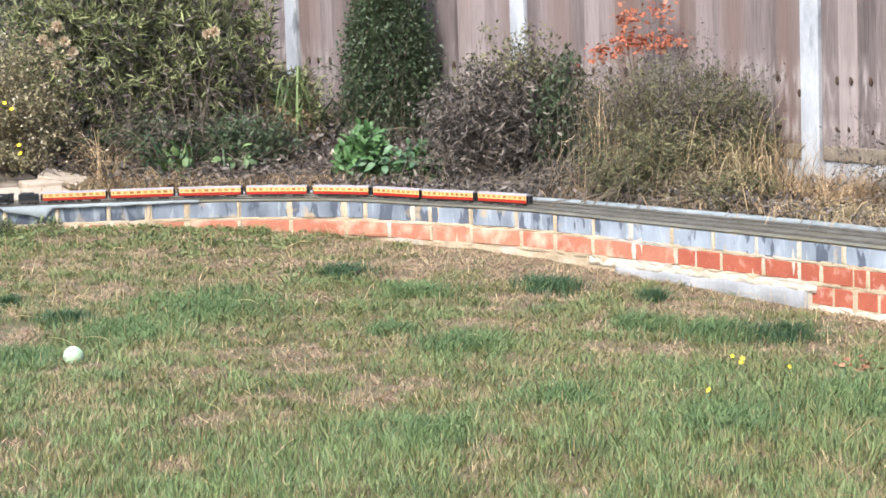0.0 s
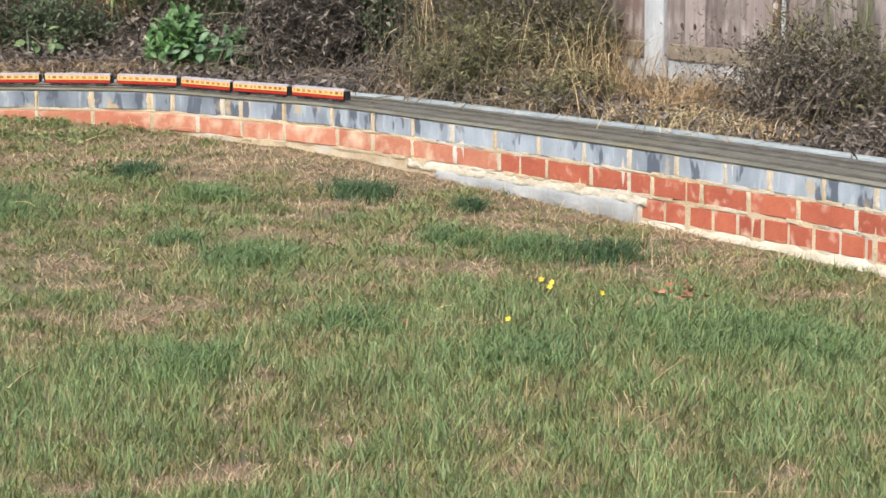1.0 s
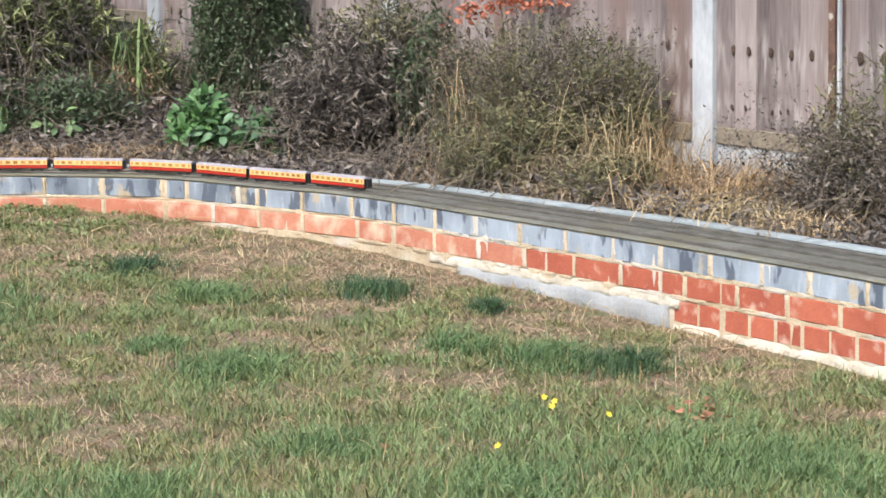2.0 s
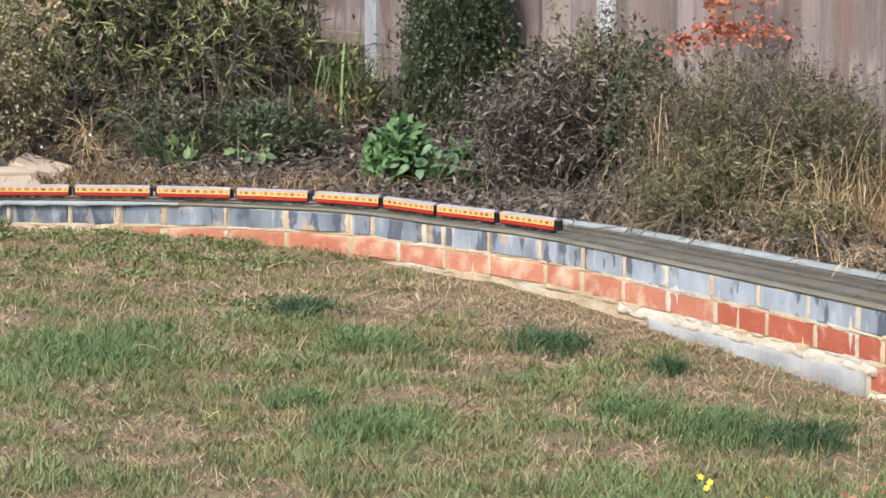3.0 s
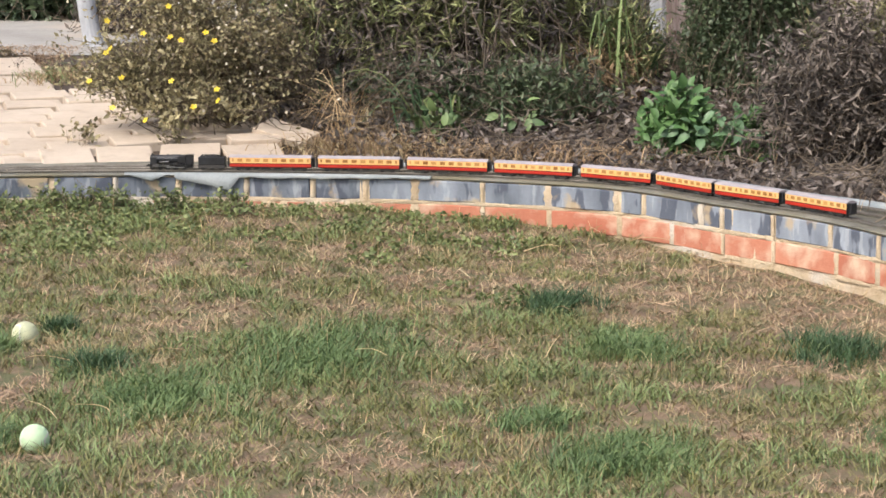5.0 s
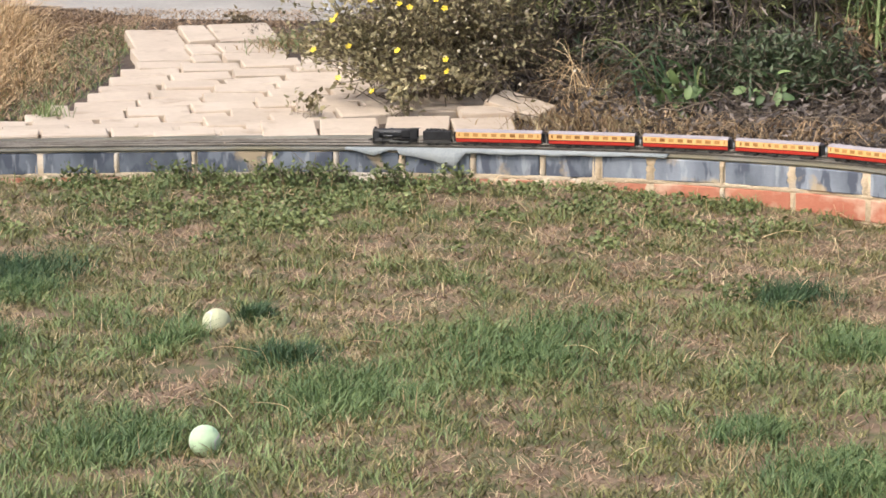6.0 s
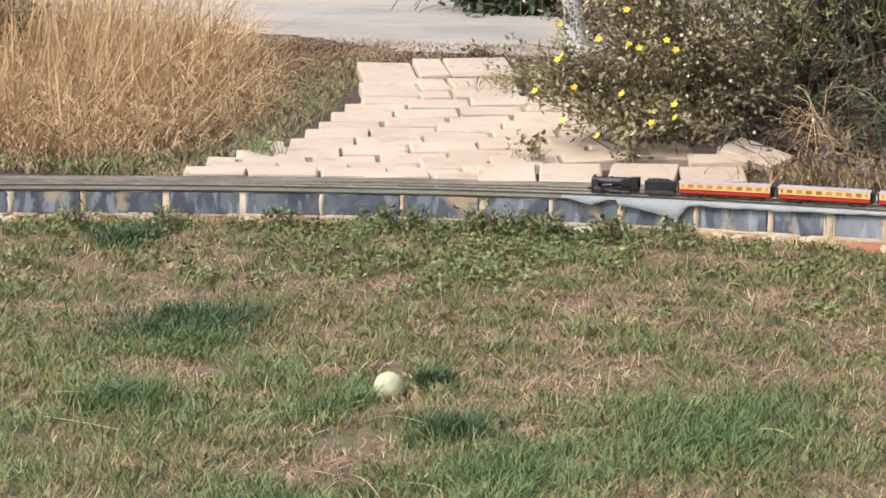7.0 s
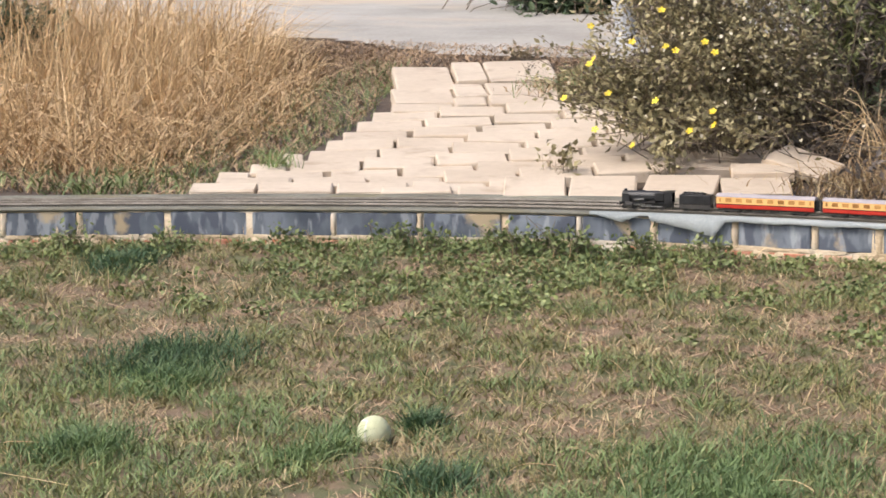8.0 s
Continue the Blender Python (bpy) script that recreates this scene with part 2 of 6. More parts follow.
bleach_round_knots(M_BOARD, ((0.27, 0.075), (0.455, 0.13), (1.09, 0.12)))
M_KNOT = surface("knot", (0.05, 0.03, 0.022), (0.10, 0.065, 0.045), 60, fine=200, rough=0.9, bump=0.3)
M_SLAB = surface("sandstone", (0.47, 0.385, 0.295), (0.66, 0.565, 0.455), 4, fine=40, third=(0.39, 0.305, 0.225), third_scale=9, third_at=(0.58, 0.78), rough=0.9, piece=0.3, bump=0.5)
M_PATH = surface("path_concrete", (0.31, 0.295, 0.268), (0.48, 0.46, 0.42), 2.5, fine=60, third=(0.50, 0.43, 0.345), third_scale=1.4, third_at=(0.52, 0.64), rough=0.95, spec=0.2, bump=0.5)
M_BED = surface("track_board", (0.125, 0.120, 0.098), (0.26, 0.255, 0.215), 5, fine=70, third=(0.20, 0.185, 0.13), third_scale=3, rough=0.95, spec=0.15, bump=0.5)
M_FELT = surface("roofing_felt", (0.27, 0.31, 0.325), (0.43, 0.47, 0.48), 9, fine=160, rough=0.9, bump=0.7, bump_scale=400)
# dark tone that paints hedge shade on the board below the raised panels
M_SHADEBOARD = surface("shade_dark_board", (0.06, 0.056, 0.047), (0.13, 0.122, 0.10), 20, fine=100, rough=0.9, bump=0.2)
M_TIE = surface("weathered_tie", (0.085, 0.081, 0.066), (0.165, 0.158, 0.132), 20, fine=100, rough=0.92, spec=0.2, bump=0.2)
M_RAIL = surface("rail_steel", (0.13, 0.115, 0.095), (0.27, 0.25, 0.22), 15, fine=100, rough=0.6, metal=0.6, bump=0)
M_BLACK = surface("loco_black", (0.012, 0.012, 0.014), (0.035, 0.036, 0.04), 30, fine=200, rough=0.32, bump=0)
M_DARKMETAL = surface("dark_metal", (0.02, 0.02, 0.02), (0.06, 0.055, 0.05), 40, fine=200, rough=0.6, bump=0)
M_STEEL = surface("bright_steel", (0.35, 0.35, 0.36), (0.55, 0.55, 0.55), 40, fine=200, rough=0.35, metal=0.9, bump=0)
M_COACHRED = surface("coach_red", (0.40, 0.022, 0.014), (0.50, 0.04, 0.022), 30, fine=200, rough=0.35, bump=0)
M_COACHCREAM = surface("coach_orange", (0.82, 0.46, 0.16), (0.90, 0.56, 0.24), 30, fine=200, rough=0.35, bump=0)
M_ROOF = surface("coach_roof", (0.34, 0.31, 0.32), (0.45, 0.41, 0.42), 20, fine=150, rough=0.6, bump=0)
M_PANE = surface("coach_pane", (0.20, 0.08, 0.025), (0.72, 0.40, 0.15), 45, fine=120, rough=0.15, piece=0.6, bump=0)
M_BALL = surface("ball_felt", (0.55, 0.58, 0.36), (0.70, 0.72, 0.50), 40, fine=300, rough=0.95, bump=0.8, bump_scale=500)
M_MINT = surface("mint_felt", (0.56, 0.78, 0.48), (0.70, 0.90, 0.62), 40, fine=300, rough=0.95, bump=0.8, bump_scale=500)
M_SEAM = surface("ball_seam", (0.70, 0.70, 0.62), (0.80, 0.80, 0.72), 40, fine=300, rough=0.9, bump=0)


# ---- mesh helpers ----
def part(name, bm, material, parent=None, label="", smooth=False):
    """Link a bmesh as one mesh object, under a thing or a part."""
    me = bpy.data.meshes.new(name)
    bm.normal_update()
    bm.to_mesh(me)
    bm.free()
    if smooth:
        me.polygons.foreach_set("use_smooth", [True] * len(me.polygons))
    me.materials.append(material)
    ob = new(name, me)
    ob.parent = parent
    if label:
        ob["label"] = label
    return ob


def piece(name, me, m, parent):
    """One of many alike pieces that share a mesh."""
    ob = new(name, me)
    ob.parent = parent
    ob.matrix_local = m
    return ob


def thing(name, m=None, **tags):
    ob = new(name)
    if m is not None:
        ob.matrix_world = m
    return tagged(ob, **tags)


def box_into(bm, lo, hi, bevel=0.0, m=None):
    r = bmesh.ops.create_cube(bm, size=1.0)
    vs = r["verts"]
    lo, hi = Vector(lo), Vector(hi)
    for v in vs:
        v.co = Vector([(lo[i] + hi[i]) / 2 + v.co[i] * (hi[i] - lo[i]) for i in range(3)])
    if bevel:
        es = list({e for v in vs for e in v.link_edges})
        r2 = bmesh.ops.bevel(bm, geom=es, offset=bevel, segments=1, affect="EDGES", profile=0.5)
        vs = list({v for f in r2["faces"] for v in f.verts} | {v for v in vs if v.is_valid})
    if m is not None:
        for v in vs:
            v.co = m @ v.co
    return vs


def box(lo, hi, bevel=0.0, m=None):
    bm = bmesh.new()
    box_into(bm, lo, hi, bevel, m)
    return bm


def tube_into(bm, a, b, ra, rb=None, sides=12, cap=True):
    a, b = Vector(a), Vector(b)
    rb = ra if rb is None else rb
    m = Matrix.Translation((a + b) / 2) @ (b - a).to_track_quat("Z", "Y").to_matrix().to_4x4()
    return bmesh.ops.create_cone(bm, cap_ends=cap, segments=sides, radius1=ra, radius2=rb, depth=(b - a).length, matrix=m)["verts"]


def raw_mesh(name, verts, faces, material, parent=None, smooth=False):
    """A mesh from arrays: verts (n, 3), faces a list of index arrays of one width each."""
    me = bpy.data.meshes.new(name)
    counts = [(f.shape[1], f) for f in faces if len(f)]
    loops = np.concatenate([f.ravel() for _, f in counts])
    sizes = np.concatenate([np.full(len(f), k) for k, f in counts])
    me.vertices.add(len(verts))
    me.vertices.foreach_set("co", np.ascontiguousarray(verts, dtype=np.float32).ravel())
    me.loops.add(len(loops))
    me.loops.foreach_set("vertex_index", loops.astype(np.int32))
    me.polygons.add(len(sizes))
    me.polygons.foreach_set("loop_start", np.r_[0, np.cumsum(sizes)[:-1]].astype(np.int32))
    me.update(calc_edges=True)
    me.validate()
    if smooth:
        me.polygons.foreach_set("use_smooth", np.ones(len(sizes), bool))
    me.materials.append(material)
    ob = new(name, me)
    ob.parent = parent
    return ob


rng = np.random.default_rng(7)


def unit(v):
    return v / np.maximum(np.linalg.norm(v, axis=-1, keepdims=True), 1e-9)


def blades(name, foot, tip, width, material, parent=None, droop=0.25):
    """Grass blades: from foot to tip, bent, tapering to a point."""
    n = len(foot)
    way = tip - foot
    side = unit(np.cross(way, np.array([0, 0, 1.0]) + rng.normal(0, 0.35, (n, 3)))) * (np.asarray(width).reshape(-1, 1) * np.ones((n, 1))) / 2
    bend = np.zeros((n, 3))
    bend[:, 2] = np.linalg.norm(way, axis=1) * droop
    mid = foot + way * 0.55 + bend * 0.5
    v = np.stack([foot - side, foot + side, mid + side * 0.8, mid - side * 0.8, tip], 1).reshape(-1, 3)
    b = np.arange(n)[:, None] * 5
    return raw_mesh(name, v, [b + np.array([[0, 1, 2, 3]]), b + np.array([[3, 2, 4]])], material, parent)


def leaves(name, at, way, size, aspect, material, parent=None, fold=0.25):
    """Pointed leaves, each of two halves folded along the midrib."""
    n = len(at)
    way = unit(way)
    side = unit(np.cross(way, rng.normal(0, 1, (n, 3))))
    up = np.cross(side, way)
    ln = np.asarray(size).reshape(-1, 1) * np.ones((n, 1))
    w = ln * aspect / 2
    v = np.stack([at, at + way * ln * 0.45 + side * w + up * w * fold, at + way * ln - up * ln * 0.12, at + way * ln * 0.45 - side * w + up * w * fold], 1).reshape(-1, 3)
    b = np.arange(n)[:, None] * 4
    return raw_mesh(name, v, [b + np.array([[0, 1, 2]]), b + np.array([[0, 2, 3]])], material, parent)


def broad_leaves(name, at, way, size, aspect, material, parent=None):
    """Wide rounded leaves that lie open to the sky, creased along the midrib and drooping at the tip."""
    n = len(at)
    way = unit(way)
    side = unit(np.cross(way, rng.normal(0, 0.35, (n, 3)) + np.array([0, -0.5, 1.0])))
    up = np.cross(side, way)
    ln = np.asarray(size).reshape(-1, 1) * np.ones((n, 1))
    rows = []
    for t, w in ((0.0, 0.06), (0.16, 0.36), (0.40, 0.50), (0.65, 0.43), (0.86, 0.24), (1.0, 0.02)):
        mid = at + way * ln * t - up * ln * 0.30 * t * t
        edge = ln * aspect * w * rng.uniform(0.88, 1.1, (n, 1))
        rows += [mid - side * edge + up * edge * 0.35, mid, mid + side * edge + up * edge * 0.35]
    v = np.stack(rows, 1).reshape(-1, 3)
    b = np.arange(n)[:, None] * 18
    quads = np.concatenate([b + np.array([[3 * i + j, 3 * i + j + 1, 3 * i + j + 4, 3 * i + j + 3]]) for i in range(5) for j in (0, 1)])
    return raw_mesh(name, v, [quads], material, parent, smooth=True)


def stems(name, lines, radius, material, parent=None):
    """Thin tapering stems along lines (n, k, 3)."""
    n, k, _ = lines.shape
    r = np.asarray(radius).reshape(-1, 1, 1) * np.linspace(1, 0.3, k)[None, :, None] * np.ones((n, k, 1))
    way = unit(np.gradient(lines, axis=1))
    a = unit(np.cross(way, np.array([0.3, 0.9, 0.2])))
    c = np.cross(way, a)
    ring = [lines + r * (math.cos(t) * a + math.sin(t) * c) for t in (0, 2.0944, 4.18879)]
    v = np.stack(ring, 2).reshape(-1, 3)
    base = (np.arange(n)[:, None] * k * 3 + np.arange(k - 1)[None, :] * 3).reshape(-1, 1)
    f = np.concatenate([base + np.array([[i, (i + 1) % 3, 3 + (i + 1) % 3, 3 + i]]) for i in range(3)])
    return raw_mesh(name, v, [f], material, parent)


def straps(name, foot, way, rise, width, material, parent=None, k=7):
    """Long flat leaves that rise and arch over: way is the run of each on the ground, rise its highest point."""
    n = len(foot)
    t = np.linspace(0, 1, k)[None, :, None]
    line = foot[:, None] + way[:, None] * t ** 1.2 + np.array([0, 0, 1.0]) * np.asarray(rise).reshape(-1, 1, 1) * np.sin(t * 2.85)
    side = unit(np.cross(way, np.array([0, 0, 1.0]))) * 0.5
    side = side + np.array([0, 0, 0.22])
    w = np.asarray(width).reshape(-1, 1, 1) * np.sqrt(np.clip(1.02 - t, 0, 1)) * np.ones((n, 1, 1))
    v = np.stack([line - side[:, None] * w, line + side[:, None] * w], 2).reshape(-1, 3)
    base = (np.arange(n)[:, None] * k * 2 + np.arange(k - 1)[None] * 2).reshape(-1, 1)
    return raw_mesh(name, v, [base + np.array([[0, 1, 3, 2]])], material, parent)


# ---- the lie of the land ----
def lawn_z(x, y):
    return -0.0713 - 0.0166 * x + 0.0294 * y


def bed_z(x, y):
    return 0.296 + 0.100 * np.clip(y - 7.9, 0, 2.2) + 0.010 * np.sin(3.1 * x + 1.0) * np.sin(2.7 * y) * np.clip(x + 2.0, 0, 1)


# the wall's front face, left to right, as a smooth line
BENDS = [(-5.3, 6.25), (-4.6, 6.68), (-3.9, 7.03), (-3.23, 7.305), (-2.8, 7.44), (-2.37, 7.55), (-1.9, 7.615), (-1.39, 7.62), (-1.02, 7.575),
         (-0.6, 7.42), (-0.275, 7.10), (0.045, 6.775), (0.405, 6.205), (0.87, 5.435), (1.295, 4.655), (1.68, 3.83), (2.0, 3.1), (2.3, 2.35)]
_line = []
for i in range(1, len(BENDS) - 2):
    p0, p1, p2, p3 = (np.array(BENDS[j]) for j in range(i - 1, i + 3))
    for k in range(40):
        t = k / 40
        _line.append(0.5 * (2 * p1 + (p2 - p0) * t + (2 * p0 - 5 * p1 + 4 * p2 - p3) * t * t + (3 * p1 - p0 - 3 * p2 + p3) * t ** 3))
LINE = np.array(_line)
ARC = np.r_[0, np.cumsum(np.linalg.norm(np.diff(LINE, axis=0), axis=1))]
LENGTH = float(ARC[-1])


def on_line(s, back=0.0):
    """Place and heading on the wall's line at s metres along it, a little behind its face."""
    s = np.asarray(s, float)
    p = np.stack([np.interp(s, ARC, LINE[:, i]) for i in (0, 1)], -1)
    q = np.stack([np.interp(s + 0.06, ARC, LINE[:, i]) - np.interp(s - 0.06, ARC, LINE[:, i]) for i in (0, 1)], -1)
    q = unit(q)
    nrm = np.stack([-q[..., 1], q[..., 0]], -1)
    return p + nrm * np.asarray(back)[..., None], q


def behind(x, y):
    """How far a place lies behind the wall's face (negative: on the lawn's side)."""
    p = np.stack([np.asarray(x), np.asarray(y)], -1).reshape(-1, 2)
    out = np.empty(len(p))
    sub = LINE[::4]
    tan = unit(np.gradient(sub, axis=0))
    for i in range(0, len(p), 20000):
        d = p[i:i + 20000, None] - sub[None]
        j = (d ** 2).sum(-1).argmin(1)
        dd = d[np.arange(len(j)), j]
        out[i:i + 20000] = tan[j, 0] * dd[:, 1] - tan[j, 1] * dd[:, 0]
    return out.reshape(np.shape(x))


def bed_wide(s):
    return np.interp(s, [0, 1.5, 3.4, 6.4, 9], [0.19, 0.20, 0.275, 0.36, 0.37])


# ---- ground ----
def grid_mesh(name, xs, ys, height, material, keep=None):
    gx, gy = np.meshgrid(xs, ys)
    v = np.stack([gx, gy, height(gx, gy)], -1).reshape(-1, 3)
    nx = len(xs)
    i = (np.arange(len(ys) - 1)[:, None] * nx + np.arange(nx - 1)[None]).reshape(-1, 1)
    f = i + np.array([[0, 1, nx + 1, nx]])
    if keep is not None:
        f = f[keep(v[f].mean(1))]
    return raw_mesh(name, v, [f], material, smooth=True)


def ground_z(x, y):
    near = lawn_z(x, y)
    lumps = 0.006 * np.sin(2.1 * x + 0.4) * np.sin(1.7 * y + 1.1) + 0.003 * np.sin(7 * x) * np.sin(6.1 * y)
    lumps += 0.004 * np.sin(13 * x + 2.2 * y) * np.sin(11 * y - 1.5 * x) + 0.0025 * np.sin(27 * x - 4 * y) * np.sin(21 * y + 5 * x)
    for bx, by in ((-1.887, 5.750), (-1.552, 4.755)):
        lumps -= 0.014 * np.exp(-((x - bx) ** 2 + (y - by) ** 2) / 0.065 ** 2)
    far = np.clip((np.hypot(x + 0.5, y - 5) - 9) / 20, 0, 1)
    d = behind(np.asarray(x, float), np.asarray(y, float))
    brim = np.interp(x, [-1.5, -0.95, -0.5, 0.3, 0.8, 1.0, 2.0], [0.214, 0.195, 0.15, 0.116, 0.084, 0.070, 0.045])
    bank = np.exp(-np.clip(-d, 0, 5) / 0.16) * np.clip(brim - near, 0, 0.08)
    return (near + lumps + bank) * (1 - far) + 0.1 * far


xs = np.concatenate([[-900, -300, -100, -40, -20, -12, -8], np.arange(-6, 4.01, 0.05), [5, 7, 11, 20, 40, 100, 300, 900]])
ys = np.concatenate([[-900, -300, -100, -40, -20, -10, -6, -3, -1], np.arange(0.5, 9.01, 0.05), [10, 12, 15, 20, 40, 100, 300, 900]])
ground = tagged(grid_mesh("ground", xs, ys, ground_z, M_LAWN), "worn dry garden lawn soil under the grass", "lawn", kind="structure")


def bed_keep(c):
    return behind(c[:, 0], c[:, 1]) > 0.10


flower_bed = tagged(grid_mesh("flower_bed", np.arange(-8, 4.41, 0.07), np.arange(2.6, 13.6, 0.07), bed_z, M_SOIL, bed_keep),
                    "raised bed of dark bare soil behind the brick wall", "flower bed", kind="structure")


# ---- the railway wall ----
def strip(name, s0, s1, step, section, material, **tags):
    """A solid that follows the wall's line: section(s) gives its ring of (back, z)."""
    ss = np.arange(s0, s1 + step / 2, step)
    rings = []
    for s in ss:
        ring = np.array(section(s))
        p, _ = on_line(np.full(len(ring), s), ring[:, 0])
        rings.append(np.c_[p, ring[:, 1]])
    v = np.concatenate(rings)
    k, n = len(rings[0]), len(ss)
    i = (np.arange(n - 1)[:, None] * k + np.arange(k)[None]).reshape(-1, 1)
    j = (np.arange(n - 1)[:, None] * k + (np.arange(k)[None] + 1) % k).reshape(-1, 1)
    f = np.concatenate([i, j, j + k, i + k], 1)
    caps = [np.arange(k)[None, ::-1], (np.arange(k) + (n - 1) * k)[None]]
    return tagged(raw_mesh(name, v, [f, *caps], material), **tags)


def rough(s, a, b=0.0):
    return 0.002 * math.sin(23 * s + a) + 0.0015 * math.sin(61 * s + b)


garden_wall = strip("garden_wall", 0.1, LENGTH - 0.1, 0.03,
                    lambda s: [(0.002 + rough(s, 1), -0.25), (0.0015 + rough(s, 1), 0.155), (0.0015 + rough(s, 2), 0.233), (0.002 + rough(s, 3), 0.2995),
                               (0.225, 0.2995), (0.225, -0.25)], M_MORTAR,
                    label="low curved brick garden wall with sandy mortar", category="wall", kind="structure")

footing = strip("concrete_footing", 5.72, 6.74, 0.03,
                lambda s: [(-0.014 + rough(s, 0), 0.02), (-0.016 + rough(s, 2), 0.124 + 2 * rough(s, 4)), (-0.010, 0.132 + 2 * rough(s, 1)), (0.02, 0.134), (0.02, 0.02)],
                M_CONCRETE, label="grey cast concrete footing under the brickwork", category="footing", kind="structure")
fillet = strip("mortar_fillet", 5.55, 6.78, 0.012,
               lambda s: [(-0.004 + rough(s, 5), 0.128), (-0.004 + rough(3 * s, 3), 0.138 + 2.5 * rough(2.3 * s, 1)), (-0.001 + 0.6 * rough(2 * s, 1), 0.150 + 2 * rough(3.1 * s, 4)), (0.002, 0.160 + rough(s, 6)), (0.012, 0.158), (0.012, 0.128)],
               M_PALEMORTAR, label="smeared pale mortar fillet above the footing", category="mortar", kind="structure")

mortar_ledge = strip("mortar_ledge", 0.15, 3.42, 0.012,
                     lambda s: [(-0.004 + rough(s, 5), 0.170), (-0.004 + 2 * rough(3 * s, 3), 0.200 + 3 * rough(2.3 * s, 1)), (-0.002 + 1.5 * rough(2 * s, 1), 0.221 + 3 * rough(3.1 * s, 4)), (0.003, 0.231 + rough(s, 6)), (0.012, 0.230), (0.012, 0.170)],
                     M_MORTAR, label="sandy mortar ledge under the blue bricks", category="mortar", kind="structure")
lower_fillet = strip("mortar_fillet", 6.76, LENGTH - 0.4, 0.012,
                     lambda s: [(-0.006 + rough(s, 5), 0.030), (-0.012 + 2 * rough(3 * s, 3), 0.052 + 2.5 * rough(2.3 * s, 1)), (-0.008 + rough(2 * s, 1), 0.074 + 3 * rough(3.1 * s, 4)), (0.002, 0.088 + 2 * rough(s, 6)), (0.012, 0.086), (0.012, 0.030)],
                     M_PALEMORTAR, label="rough mortar smeared under the lowest bricks", category="mortar", kind="structure")

track_board = strip("track_board", 0.1, LENGTH - 0.1, 0.04,
                    lambda s: [(-0.003, 0.3005), (-0.006, 0.3045), (-0.005, 0.3075), (-0.001, 0.3085), (bed_wide(s) - 0.05, 0.3085), (bed_wide(s) - 0.05, 0.3005)], M_BED,
                    label="weathered grey boards carrying the model railway on the wall", category="track bed", kind="structure")
for start, end, material, label in ((0.1, 3.30, M_BED, "weathered grey-brown edging board behind the tracks"), (3.302, LENGTH - 0.1, M_FELT, "pale grey felted edging board behind the tracks")):
    strip("back_board", start, end, 0.04,
                   lambda s: [(bed_wide(s) - 0.048, 0.290), (bed_wide(s) - 0.048, 0.3155), (bed_wide(s) - 0.046, 0.3175), (bed_wide(s) - 0.004, 0.3175), (bed_wide(s), 0.3155), (bed_wide(s), 0.290)], material,
                   label=label, category="edging board", kind="structure")


def felt_drop(s):
    d = 0.0105 - 0.006 * max(0.0, (s - 3.25) / 0.35) + 0.0012 * math.sin(41 * s) + 0.0008 * math.sin(97 * s)
    if s < 2.79:
        d = 0.0035
    if 2.645 < s <= 2.715:
        d += 0.017 * (s - 2.645) / 0.070
    if 2.715 < s < 2.765:
        d += 0.017 * (2.765 - s) / 0.050 + 0.0015 * math.sin(400 * s)
    if 2.79 < s < 2.962:
        d += 0.037 * (s - 2.775) / 0.187
    if 2.962 <= s < 2.990:
        d += 0.037 * (2.990 - s) / 0.028 + 0.002 * math.sin(520 * s)
    return max(d, 0.004)


def felt_section(s):
    d = felt_drop(s)
    out = 0.012 + 0.25 * d
    return [(-out, 0.3095 - d), (-out + 0.0015, 0.3095 - d - 0.001), (-0.0085, 0.3085), (0.012, 0.3085), (0.012, 0.3115), (-0.0095, 0.3118)]


felt_strip = strip("roofing_felt", 2.63, 3.595, 0.004, felt_section, M_TORN,
                   label="torn strip of grey mineral felt drooping over the wall edge", category="roofing felt")

# ---- tracks ----
TRACKS = (lambda s: 0.046, lambda s: float(bed_wide(s) * 0.46), lambda s: float(bed_wide(s) * 0.70))
RAIL_TOP = 0.3160
for n, off in enumerate(TRACKS):
    track = thing("model_track", label="weathered model railway track on dark sleepers", category="track", group="tracks on the wall")
    for side in (-0.00825, 0.00825):
        r = strip("rail", 0.15, LENGTH - 0.15, 0.04, lambda s: [(off(s) + side - 0.0007, 0.3105), (off(s) + side - 0.0007, RAIL_TOP), (off(s) + side + 0.0007, RAIL_TOP), (off(s) + side + 0.0007, 0.3105)], M_RAIL)
        r.parent = track
    vs, fs = [], []
    for k, s in enumerate(np.arange(0.2, LENGTH - 0.2, 0.0085)):
        p, q = on_line(s, off(s))
        nn = np.array([-q[1], q[0]])
        w = 0.015
        for z in (0.3086, 0.3112):
            for a, b in ((-0.0019, -w), (0.0019, -w), (0.0019, w), (-0.0019, w)):
                vs.append((*(p + q * a + nn * b), z))
        fs.append(k * 8)
    base = np.array(fs)[:, None]
    quads = np.concatenate([base + np.array([c]) for c in ((4, 5, 6, 7), (0, 1, 5, 4), (1, 2, 6, 5), (2, 3, 7, 6), (3, 0, 4, 7))])
    sl = raw_mesh("sleeper_base", np.array(vs), [quads], M_TIE, track)
    sl["kind"] = "stuff"

